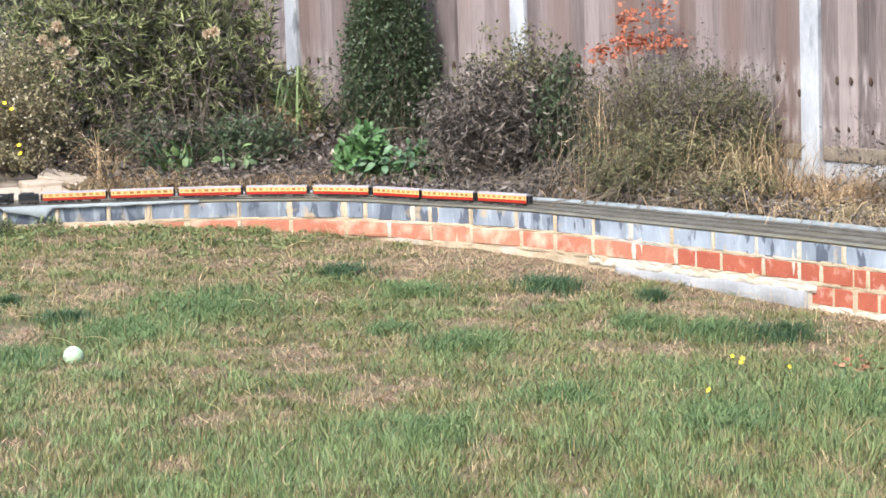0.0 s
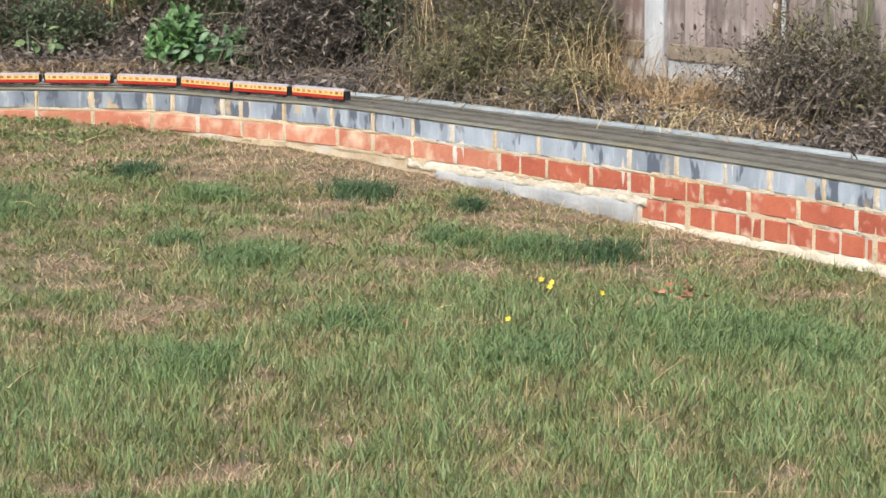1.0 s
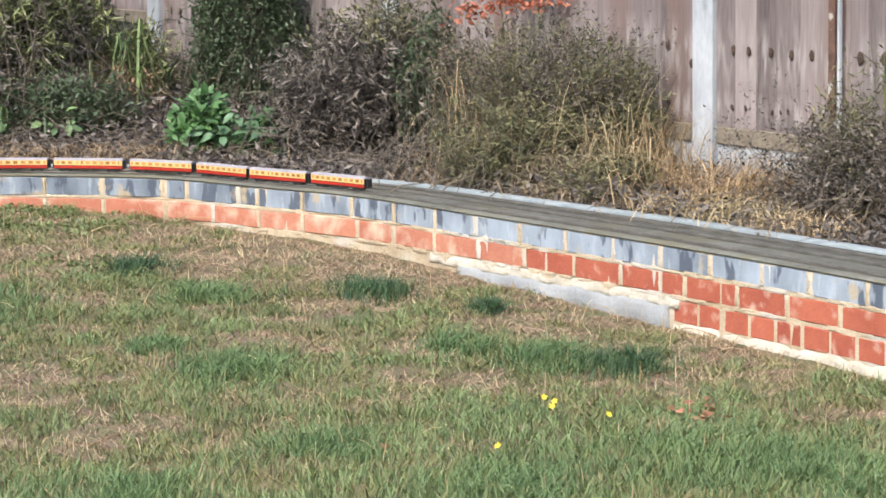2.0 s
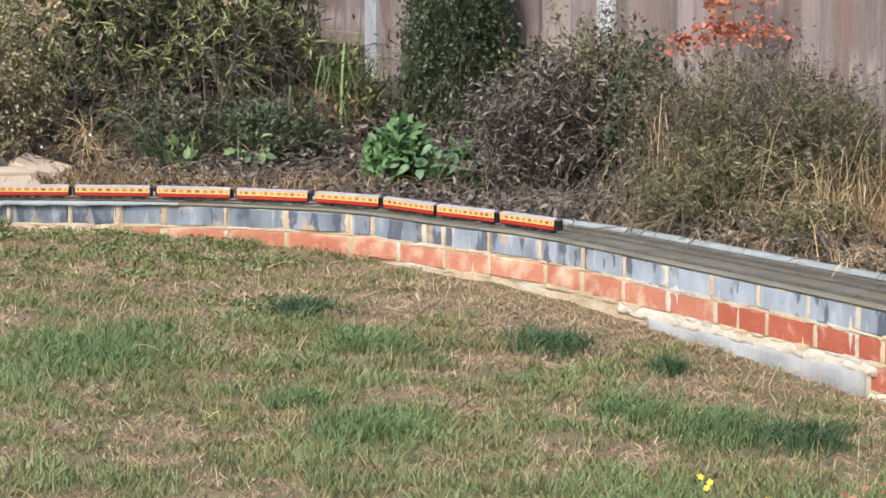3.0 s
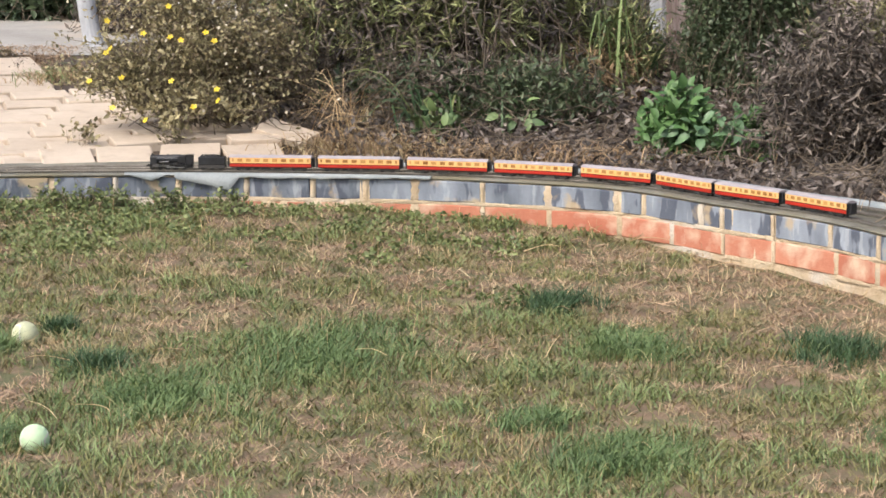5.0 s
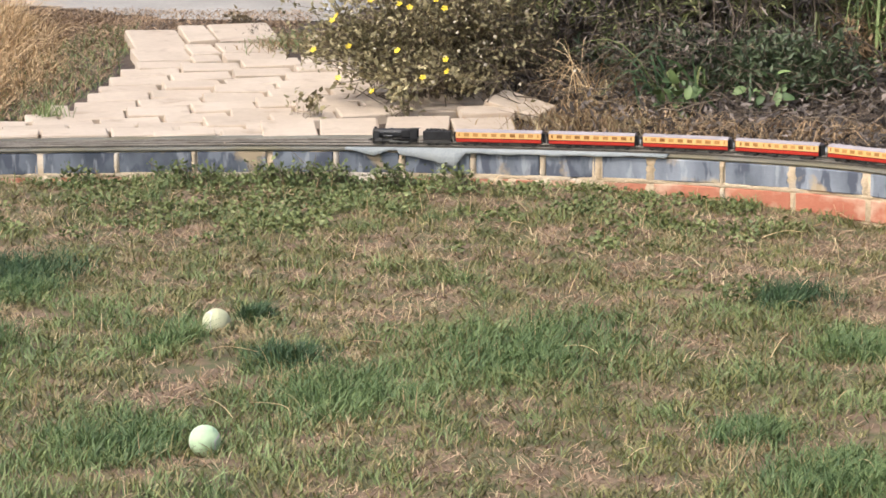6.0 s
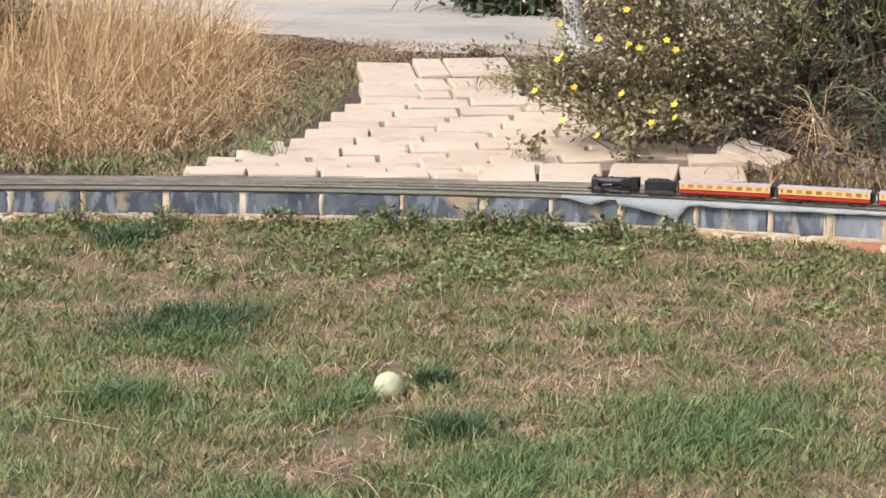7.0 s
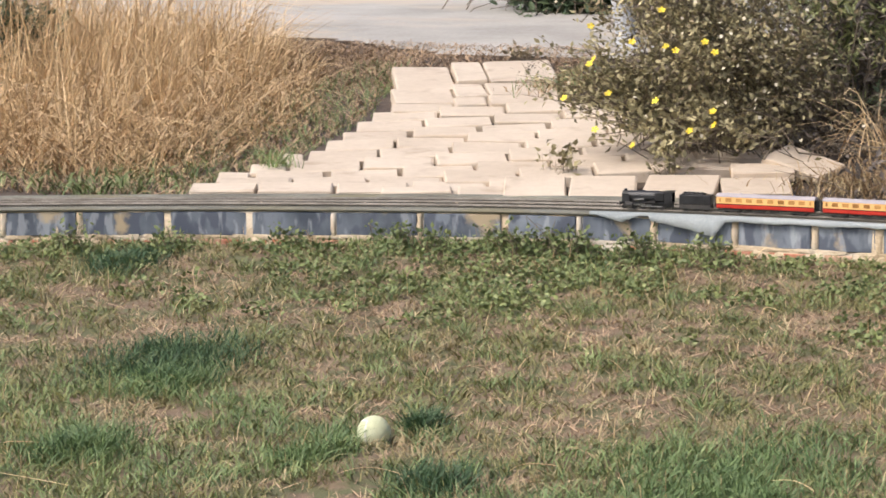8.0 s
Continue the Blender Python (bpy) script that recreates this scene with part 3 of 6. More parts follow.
# pale chips of stone fallen on the boards
for s, off in ((1.62, 0.05), (1.74, 0.09), (1.80, 0.06), (1.95, 0.11), (2.02, 0.08), (2.20, 0.12), (2.26, 0.10)):
    p, _ = on_line(s, off)
    b = bmesh.new()
    bmesh.ops.create_icosphere(b, subdivisions=1, radius=1.0)
    for v in b.verts:
        v.co = Vector((v.co.x * 0.0055, v.co.y * 0.004, v.co.z * 0.003)) * random.uniform(0.7, 1.25)
    chip = tagged(part("stone_chip", b, M_SLAB), "pale chip of stone lying on the track boards", "stone", "stone chips on the boards")
    chip.matrix_world = Matrix.Translation((p[0], p[1], 0.3110)) @ Matrix.Rotation(9 * s, 4, "Z")

# ---- the train ----
HEAD = 2.70


def wheelset(parent, x, r, name="wheel"):
    w = bmesh.new()
    for side in (-0.0082, 0.0082):
        tube_into(w, (x, side - 0.0012, r), (x, side + 0.0012, r), r, sides=14)
        tube_into(w, (x, side - 0.0018 * (1 if side > 0 else -1), r), (x, side - 0.0012 * (1 if side > 0 else -1), r), r + 0.0008, sides=14)
    tube_into(w, (x, -0.009, r), (x, 0.009, r), 0.001, sides=6)
    return part(name, w, M_DARKMETAL, parent)


def build_coach(kind):
    """A carriage 0.257 m long, its middle at the origin, rails at z = 0."""
    c = thing("railway_coach", label="model railway coach in orange and red with grey roof", category="coach", group="coaches of the train")
    L, W = 0.257, 0.0182
    low = bmesh.new()
    box_into(low, (-L / 2, -W, 0.0115), (L / 2, W, 0.0218), 0.0012)
    part("lower_body", low, M_COACHRED, c, "glossy red lower panel")
    band = box((-L / 2, -W - 0.0002, 0.0219), (L / 2, W + 0.0002, 0.0226))
    part("lining", band, M_BLACK, c)
    up = bmesh.new()
    box_into(up, (-L / 2, -W, 0.0227), (L / 2, W, 0.0405), 0.0008)
    part("upper_body", up, M_COACHCREAM, c, "orange-yellow upper panel")
    roof = bmesh.new()
    prof = [(W + 0.0006, 0.0400), (W + 0.0004, 0.0416), (W * 0.78, 0.0448), (W * 0.4, 0.0468), (0, 0.0474), (-W * 0.4, 0.0468), (-W * 0.78, 0.0448), (-W - 0.0004, 0.0416), (-W - 0.0006, 0.0400)]
    ends = [[roof.verts.new((x, y, z)) for y, z in prof] for x in (-L / 2 - 0.0006, L / 2 + 0.0006)]
    for i in range(len(prof) - 1):
        roof.faces.new((ends[0][i], ends[1][i], ends[1][i + 1], ends[0][i + 1]))
    roof.faces.new(ends[0])
    roof.faces.new(ends[1][::-1])
    roof.faces.new((ends[0][0], ends[0][-1], ends[1][-1], ends[1][0]))
    for k in range(7):
        x = -0.105 + k * 0.035
        tube_into(roof, (x, 0.006, 0.0462), (x, 0.006, 0.0488), 0.0022, 0.0016, 8)
    bmesh.ops.recalc_face_normals(roof, faces=roof.faces)
    part("roof", roof, M_ROOF, c, "pale lilac-grey roof")
    for x in (-1, 1):
        g = bmesh.new()
        box_into(g, (x * L / 2 - (0.0005 if x > 0 else 0.0006), -W + 0.0004, 0.0110), (x * L / 2 + (0.0006 if x > 0 else 0.0005), W - 0.0004, 0.0404))
        box_into(g, (x * (L / 2 + 0.0005) - 0.0, -0.0085, 0.0125), (x * (L / 2 + 0.0085), 0.0085, 0.0400), 0.001) if x > 0 else box_into(g, (x * (L / 2 + 0.0085), -0.0085, 0.0125), (x * (L / 2 + 0.0005), 0.0085, 0.0400), 0.001)
        part("gangway", g, M_BLACK, c, "black corridor connection")
    if kind:
        spots = [(-0.112, 0.006), (-0.092, 0.014), (-0.066, 0.014), (-0.040, 0.006), (-0.022, 0.008), (0.0, 0.014), (0.026, 0.014), (0.050, 0.014), (0.074, 0.014), (0.097, 0.014), (0.115, 0.005)]
    else:
        spots = [(-0.118, 0.005), (-0.096, 0.016), (-0.069, 0.016), (-0.042, 0.016), (-0.014, 0.016), (0.014, 0.016), (0.042, 0.016), (0.069, 0.016), (0.096, 0.016), (0.118, 0.005)]
    for x, w in spots:
        for y in (-1, 1):
            win = bmesh.new()
            box_into(win, (x - w / 2, min(y * W, y * (W + 0.0006)), 0.0278), (x + w / 2, max(y * W, y * (W + 0.0006)), 0.0372))
            box_into(win, (x - w / 2, min(y * W, y * (W + 0.0009)), 0.0342), (x + w / 2, max(y * W, y * (W + 0.0009)), 0.0347))
            part("window", win, M_PANE, c)
    under = bmesh.new()
    box_into(under, (-L / 2 + 0.002, -0.0135, 0.0085), (L / 2 - 0.002, 0.0135, 0.0106))
    box_into(under, (-0.03, -0.014, 0.0035), (0.0, -0.006, 0.0086), 0.0006)
    box_into(under, (0.01, -0.013, 0.0045), (0.032, 0.013, 0.0086), 0.0006)
    tube_into(under, (-0.04, 0.0, 0.0055), (-0.055, 0.0, 0.0055), 0.003, sides=8)
    part("underframe", under, M_DARKMETAL, c)
    for x in (-0.088, 0.088):
        b = bmesh.new()
        for y in (-0.0125, 0.0125):
            box_into(b, (x - 0.022, y - 0.0012, 0.004), (x + 0.022, y + 0.0012, 0.0085), 0.0006)
            for k in (-0.0155, 0.0155):
                box_into(b, (x + k - 0.003, y - 0.0022, 0.0035), (x + k + 0.003, y + 0.0022, 0.0075), 0.0006)
        box_into(b, (x - 0.006, -0.012, 0.005), (x + 0.006, 0.012, 0.0085))
        bog = part("bogie", b, M_DARKMETAL, c)
        for k in (-0.0155, 0.0155):
            wheelset(bog, x + k, 0.0058)
    for x in (-1, 1):
        for y in (-0.0115, 0.0115):
            bu = bmesh.new()
            tube_into(bu, (x * L / 2, y, 0.0125), (x * (L / 2 + 0.006), y, 0.0125), 0.0012, sides=6)
            tube_into(bu, (x * (L / 2 + 0.0058), y, 0.0125), (x * (L / 2 + 0.0068), y, 0.0125), 0.0026, sides=8)
            part("buffer", bu, M_DARKMETAL, c)
    return c


def build_loco():
    """A small black tender engine facing -x, 0.145 m long."""
    e = thing("steam_locomotive", label="black model steam locomotive with bright valve gear", category="locomotive")
    b = bmesh.new()
    tube_into(b, (-0.052, 0, 0.0330), (0.028, 0, 0.0338), 0.0130, 0.0138, 24)
    part("boiler", b, M_BLACK, e, smooth=False)
    b = bmesh.new()
    tube_into(b, (-0.066, 0, 0.0330), (-0.052, 0, 0.0330), 0.0135, sides=24)
    tube_into(b, (-0.0675, 0, 0.0330), (-0.066, 0, 0.0330), 0.0105, 0.0130, 24)
    part("smokebox", b, M_DARKMETAL, e)
    b = bmesh.new()
    tube_into(b, (-0.060, 0, 0.0435), (-0.060, 0, 0.0510), 0.0034, 0.0042, 12)
    part("chimney", b, M_BLACK, e)
    b = bmesh.new()
    tube_into(b, (-0.012, 0, 0.0445), (-0.012, 0, 0.0485), 0.0046, 0.0032, 12)
    part("dome", b, M_BLACK, e)
    b = bmesh.new()
    box_into(b, (0.018, -0.0135, 0.020), (0.046, 0.0135, 0.0455), 0.003)
    part("firebox", b, M_BLACK, e)
    b = bmesh.new()
    for y in (-0.0172, 0.0172):
        box_into(b, (0.046, y - 0.0006, 0.0175), (0.066, y + 0.0006, 0.0455))
    box_into(b, (0.046, -0.0172, 0.0175), (0.0475, 0.0172, 0.0455))
    box_into(b, (0.044, -0.0182, 0.0455), (0.070, 0.0182, 0.0472), 0.0012)
    part("cab", b, M_BLACK, e)
    b = bmesh.new()
    box_into(b, (-0.070, -0.0178, 0.0168), (0.068, 0.0178, 0.0182))
    box_into(b, (-0.072, -0.0178, 0.0100), (-0.070, 0.0178, 0.0182))
    box_into(b, (-0.066, -0.008, 0.0060), (0.066, 0.008, 0.0168))
    part("running_board", b, M_BLACK, e)
    for y in (-0.0162, 0.0162):
        b = bmesh.new()
        tube_into(b, (-0.058, y, 0.0115), (-0.038, y, 0.0115), 0.0048, sides=12)
        tube_into(b, (-0.058, y, 0.0172), (-0.038, y, 0.0172), 0.0026, sides=10)
        part("cylinder", b, M_DARKMETAL, e)
    for x in (-0.014, 0.012, 0.038):
        wheelset(e, x, 0.0118, "driving_wheel")
    for x in (-0.062, -0.036):
        wheelset(e, x, 0.0062, "bogie_wheel")
    for y in (-0.0142, 0.0142):
        b = bmesh.new()
        box_into(b, (-0.016, y - 0.0006, 0.0076), (0.040, y + 0.0006, 0.0094))
        box_into(b, (-0.040, y - 0.0005, 0.0108), (0.012, y + 0.0005, 0.0122))
        box_into(b, (-0.036, y - 0.0004, 0.0140), (-0.004, y + 0.0004, 0.0150))
        part("coupling_rod", b, M_STEEL, e, "bright steel rods")
    for y in (-0.0132, 0.0132):
        b = bmesh.new()
        tube_into(b, (-0.058, y, 0.0365), (0.018, y, 0.0372), 0.0006, sides=6)
        for x in (-0.05, -0.02, 0.01):
            tube_into(b, (x, y, 0.0368), (x, y * 0.88, 0.0368), 0.0005, sides=5)
        part("handrail", b, M_STEEL, e, "thin bright handrail")
        # slanted bar added for the pale streak along the boiler side
        b = bmesh.new()
        box_into(b, (-0.034, y - 0.0014, 0.0265), (-0.006, y + 0.0014, 0.0285), 0.0004, Matrix.Translation((0, 0, 0.0)) @ Matrix.Rotation(-0.10, 4, "Y"))
        part("injector_pipe", b, M_STEEL, e, "bright slanted metal bar")
        b = bmesh.new()
        box_into(b, (-0.066, y * 1.22 - 0.0005, 0.0182), (-0.046, y * 1.22 + 0.0005, 0.0400), 0.0003)
        part("smoke_deflector", b, M_BLACK, e)
    for y in (-0.0115, 0.0115):
        b = bmesh.new()
        tube_into(b, (-0.0785, y, 0.0130), (-0.072, y, 0.0130), 0.0013, sides=6)
        tube_into(b, (-0.0795, y, 0.0130), (-0.0785, y, 0.0130), 0.0030, sides=10)
        part("buffer", b, M_DARKMETAL, e)
    return e


def build_tender():
    d = thing("tender", label="black six-wheeled model coal tender", category="tender")
    b = bmesh.new()
    box_into(b, (-0.040, -0.0165, 0.0165), (0.044, 0.0165, 0.0415), 0.0018)
    box_into(b, (-0.034, -0.0150, 0.0415), (0.026, 0.0150, 0.0445), 0.001)
    part("tank", b, M_BLACK, d)
    b = bmesh.new()
    for k in range(46):
        x, y = random.uniform(-0.030, 0.022), random.uniform(-0.012, 0.012)
        r = random.uniform(0.0016, 0.003)
        bmesh.ops.create_icosphere(b, subdivisions=1, radius=r, matrix=Matrix.Translation((x, y, 0.0446 + 0.0012 * math.cos(y * 120))))
    part("coal", b, M_DARKMETAL, d)
    b = bmesh.new()
    for y in (-0.0145, 0.0145):
        box_into(b, (-0.040, y - 0.0010, 0.0050), (0.044, y + 0.0010, 0.0162), 0.0006)
    box_into(b, (-0.038, -0.0135, 0.0100), (0.042, 0.0135, 0.0164))
    part("frame", b, M_DARKMETAL, d)
    for x in (-0.026, 0.002, 0.030):
        wheelset(d, x, 0.0078)
    return d


def set_on_track(ob, s, half):
    """Stand a vehicle on the front track with both ends over the rails."""
    a, _ = on_line(s - half, TRACKS[0](s))
    b, _ = on_line(s + half, TRACKS[0](s))
    mid, turn = (a + b) / 2, math.atan2(*(b - a)[::-1])
    m = Matrix.Translation((mid[0], mid[1], RAIL_TOP)) @ Matrix.Rotation(turn, 4, "Z")
    return m


loco = build_loco()
loco.matrix_world = set_on_track(loco, HEAD + 0.072, 0.05)
tender = build_tender()
tender.matrix_world = set_on_track(tender, HEAD + 0.195, 0.03)
first_coach, buffet = build_coach(0), build_coach(1)
for k in range(8):
    s = HEAD + 0.381 + k * 0.2770
    src = buffet if k in (3, 6) else first_coach
    m = set_on_track(src, s, 0.088)
    if k == 0 or k == 3:
        src.matrix_world = m
    else:
        copy_thing(src, m)

# ---- fence ----
FENCE = [np.array([1.270, 6.975]) + (k * np.array([-0.9785, 1.66])) for k in range(-3, 5)]
FDIR = unit(np.array([-0.9785, 1.66]))
fence = thing("fence", label="weathered wooden panel fence between pale concrete posts", category="fence", kind="structure")
FTURN = math.atan2(FDIR[1], FDIR[0])


def build_post():
    b = bmesh.new()
    box_into(b, (-0.052, -0.050, -0.2), (0.052, 0.050, 1.95), 0.006)
    return part("post", b, M_POST, fence, "pale concrete post")


post = build_post()
for k, p in enumerate(FENCE):
    m = Matrix.Translation((p[0], p[1], 0.28)) @ Matrix.Rotation(FTURN, 4, "Z")
    if k == 0:
        post.matrix_basis = m
    else:
        copy_thing(post, m)

BAY = 1.928
gb = bmesh.new()
box_into(gb, (0.053, -0.025, -0.15), (BAY - 0.053, 0.025, 0.160), 0.004)
gravel_board = part("gravel_board", gb, M_POST, fence, "stained concrete gravel board")
for k, p in enumerate(FENCE[:-1]):
    m = Matrix.Translation((p[0], p[1], 0.285 + (0.25 if k >= 5 else 0.0))) @ Matrix.Rotation(FTURN, 4, "Z")
    if k == 0:
        gravel_board.matrix_basis = m
    elif k < 5:
        copy_thing(gravel_board, m)
    else:
        # board coloured dark to give the hedge's shade under the raised panel
        plank = part("foot_board", box((0.053, -0.025, -0.30), (BAY - 0.053, 0.025, 0.160), 0.004), M_SHADEBOARD, fence, "board coloured dark for the shade below the raised panel")
        plank.matrix_basis = m


def build_panel():
    pan = new("panel")
    pan.parent = fence
    n = 17
    w = (BAY - 0.10) / n
    for k in range(n):
        x = 0.05 + k * w
        b = bmesh.new()
        y0 = 0.012 + random.uniform(-0.002, 0.002)
        vs = [b.verts.new(c) for c in ((x, y0, 0.165), (x + w + 0.008, y0 + 0.016, 0.165), (x + w + 0.008, y0 + 0.002, 0.165), (x, y0 - 0.010, 0.165))]
        vt = [b.verts.new((v.co.x, v.co.y, 1.85)) for v in vs]
        b.faces.new(vs[::-1])
        b.faces.new(vt)
        for i in range(4):
            b.faces.new((vs[i], vs[(i + 1) % 4], vt[(i + 1) % 4], vt[i]))
        bmesh.ops.recalc_face_normals(b, faces=b.faces)
        part("board", b, M_BOARD, pan)
    rows = [[BAY - d for d in (0.522, 0.424, 0.324, 0.214, 0.137)], [BAY - d for d in (0.529, 0.409, 0.331, 0.198, 0.129)]]
    rows[0] += [0.084] + [0.05 + (k + 0.5) * w for k in range(1, n - 5) if random.random() < 0.6]
    rows[1] += [0.05 + (k + 0.5) * w for k in range(n - 5) if random.random() < 0.6]
    rows.append([0.05 + (k + 0.5) * w for k in range(n) if random.random() < 0.5])
    for spots, z, size in zip(rows, (0.467, 0.276, 1.1), (0.0165, 0.0095, 0.014)):
        for x in spots:
            r = size * random.uniform(0.8, 1.2)
            h = z + random.uniform(-0.005, 0.005) - (0.06 if x == 0.084 else 0.0)
            b = bmesh.new()
            bmesh.ops.create_icosphere(b, subdivisions=2, radius=1.0, matrix=Matrix.Translation((x, 0.0235, h)) @ Matrix.Diagonal((r * 0.72, 0.0045, r * 1.2, 1)))
            for v in b.verts:
                v.co.x += 0.10 * r * math.sin(v.co.z * 260 + 9 * x)
            part("knot", b, M_KNOT, pan)
    part("kick_board", box((0.06, 0.020, 0.150), (BAY - 0.06, 0.034, 0.208), 0.003), M_KICK, pan, "tan board along the foot")
    for z in (0.47, 1.2):
        part("rail", box((0.05, -0.042, z), (BAY - 0.05, -0.014, z + 0.07), 0.004), M_BOARD, pan)
    return pan


panel = build_panel()
for k, p in enumerate(FENCE[:-1]):
    m = Matrix.Translation((p[0], p[1], 0.29 + (0.25 if k >= 5 else 0.0))) @ Matrix.Rotation(FTURN, 4, "Z")
    if k == 0:
        panel.matrix_basis = m
    else:
        copy_thing(panel, m)


# rusty iron stake with a pale edge strip standing against the fence
stake_at = FENCE[3] - FDIR * 0.638 + np.array([-FDIR[1], FDIR[0]]) * 0.045
iron = thing("iron_stake", Matrix.Translation((stake_at[0], stake_at[1], 0.29)) @ Matrix.Rotation(FTURN, 4, "Z"), label="rusty flat iron stake against the wooden fence", category="stake")
part("bar", box((-0.020, -0.006, -0.1), (0.010, 0.006, 1.3), 0.002), M_IRON, iron)
part("edge_strip", box((-0.046, -0.006, -0.05), (-0.034, 0.008, 1.3), 0.002), M_POST, iron, "pale timber strip")


# ---- plants ----
def twigs(n, foot, reach, spread, lean=(0, 0), k=6, wob=0.05, low=0.04, taper=0.0, root=(0, 0)):
    """Bent stems from round a foot to random tips in an ellipsoid over it."""
    foot = np.array(foot, float)
    reach = np.array(reach, float)
    d = unit(rng.normal(0, 1, (n, 3)))
    r = rng.random((n, 1)) ** 0.4
    tip = foot + np.array([0, 0, reach[2]]) + d * r * np.array([reach[0], reach[1], reach[2]])
    tip[:, 2] = np.maximum(tip[:, 2], foot[2] + low * rng.uniform(1.0, 1.4, n))
    tip[:, :2] = foot[:2] + (tip[:, :2] - foot[:2]) * (1 - taper * (tip[:, 2:] - foot[2]) / (2 * reach[2]))
    tip[:, 0] += lean[0] * (tip[:, 2] - foot[2])
    tip[:, 1] += lean[1] * (tip[:, 2] - foot[2])
    start = foot + np.c_[rng.normal(0, spread, (n, 2)) * np.array([1.0, reach[1] / max(reach[0], 1e-6)]), np.full(n, -0.02)] + np.array([*root, 0.0])
    t = np.linspace(0, 1, k)[None, :, None]
    rise = tip - start
    line = start[:, None] + rise[:, None] * np.concatenate([t ** 1.25, t ** 1.25, t ** 0.85], -1)
    line += rng.normal(0, wob, (n, k, 3)) * t * (1 - t) * 2.2
    return line


def along(lines, per, lo=0.35):
    n, k, _ = lines.shape
    u = (lo + (1 - lo) * rng.random((n, per)) ** 0.8) * (k - 1)
    i = np.clip(u.astype(int), 0, k - 2)
    f = (u - i)[..., None]
    a, b = np.take_along_axis(lines, i[..., None].repeat(3, -1), 1), np.take_along_axis(lines, (i + 1)[..., None].repeat(3, -1), 1)
    return (a + (b - a) * f).reshape(-1, 3), unit(b - a).reshape(-1, 3)


def bush(name, foot, reach, n, per, size, aspect, material, label, category="bush", spread=0.06, lean=(0, 0), stem=0.0025, scatter=0.012, lo=0.3, droop=0.0, wob=0.05, whorl=1, low=0.04, taper=0.0, brown=0, withered=None, root=(0, 0)):
    t = thing(name, label=label, category=category)
    lines = twigs(n, foot, reach, spread, lean, wob=wob, low=low, taper=taper, root=root)
    stems("branchwork", lines, stem * (0.6 + 0.8 * rng.random(n)), M_TWIG, t)["kind"] = "stuff"
    at, way = along(lines, per // whorl, lo)
    at, way = np.repeat(at, whorl, 0), np.repeat(way, whorl, 0)
    at = at + rng.normal(0, scatter, at.shape)
    way = way * 0.6 + rng.normal(0, 0.7, at.shape)
    way[:, 2] -= droop
    (broad_leaves if size > 0.033 and whorl == 1 and aspect > 0.5 else leaves)("foliage", at, way, size * (0.5 + rng.random(len(at))), aspect, material, t)
    if brown:
        at, way = along(lines, brown, 0.1)
        at = at + rng.normal(0, scatter + 0.006, at.shape)
        leaves("withered_foliage", at, way * 0.4 + rng.normal(0, 0.8, at.shape) - np.array([0, 0, 0.3]), size * (0.5 + rng.random(len(at))), aspect, withered or M_LITTER, t, 0.5)["label"] = "curled brown leaves"
    return t, lines


def flowers(name, at, r, material, group, label):
    """Small open flowers with five petals each, on top-level stalks of their own."""
    for p in at:
        b = bmesh.new()
        turn = rng.random() * 6.28
        face = Vector((rng.normal(0, 0.35), -0.8, 0.7)).normalized().to_track_quat("Z", "Y").to_matrix()
        c = b.verts.new(Vector(p))
        for i in range(5):
            a = turn + i * 1.2566
            e = [Vector((math.cos(a + d) * r * f, math.sin(a + d) * r * f, z)) for d, f, z in ((-0.5, 0.75, r * 0.2), (-0.2, 1.0, r * 0.25), (0.2, 1.0, r * 0.25), (0.5, 0.75, r * 0.2))]
            b.faces.new([c] + [b.verts.new(Vector(p) + face @ q) for q in e])
        ob = part(name, b, material)
        tagged(ob, label, "flower", group)


def grass_clump(name, foot, n, height, spread, tilt, width, material, label, droop=0.3, category="grass", kind=""):
    foot = np.array(foot, float)
    f = foot + np.c_[rng.normal(0, spread[0], n), rng.normal(0, spread[1], n), np.zeros(n)]
    h = height * (0.45 + 0.6 * rng.random(n))
    tip = f + np.c_[rng.normal(tilt[0], tilt[2], n) * h, rng.normal(tilt[1], tilt[2], n) * h, h]
    ob = blades(name, f, tip, width * (0.6 + 0.8 * rng.random(n)), material, None, droop)
    return tagged(ob, label, category, kind=kind)


def arching_plant(foot, n, run, rise, width, material, label):
    f = np.array(foot) + rng.normal(0, 1, (n, 3)) * np.array([0.05, 0.05, 0.0])
    a = rng.uniform(0, 6.283, n)
    way = np.c_[np.cos(a), np.sin(a) * 0.6, rng.uniform(-0.3, 0.6, n)] * (run * rng.uniform(0.35, 1.3, (n, 1)))
    tagged(straps("strap_leaves", f, way, rise * rng.uniform(0.35, 1.25, n), width * rng.uniform(0.6, 1.2, n), material), label, "plant")


# yellow-flowered shrub beside the stone path, and the tall hedge behind it
bush("flowering_shrub", (-2.10, 8.36, 0.36), (0.39, 0.33, 0.42), 230, 66, 0.016, 0.5, M_SAGE, "sprawling grey-green shrub with yellow flowers and seed heads", "shrub", spread=0.17, scatter=0.014, lo=0.25, stem=0.0020, low=0.14, brown=26, withered=M_TAN, root=(0.10, 0.28))
bush("trailing_shrub", (-2.16, 8.16, 0.40), (0.30, 0.12, 0.08), 26, 15, 0.022, 0.5, M_SAGE, "low trailing branches spilling over the stones", "shrub", spread=0.06, lean=(-0.4, -0.3), scatter=0.010, wob=0.03, lo=0.45, low=0.01, root=(0.06, 0.16))
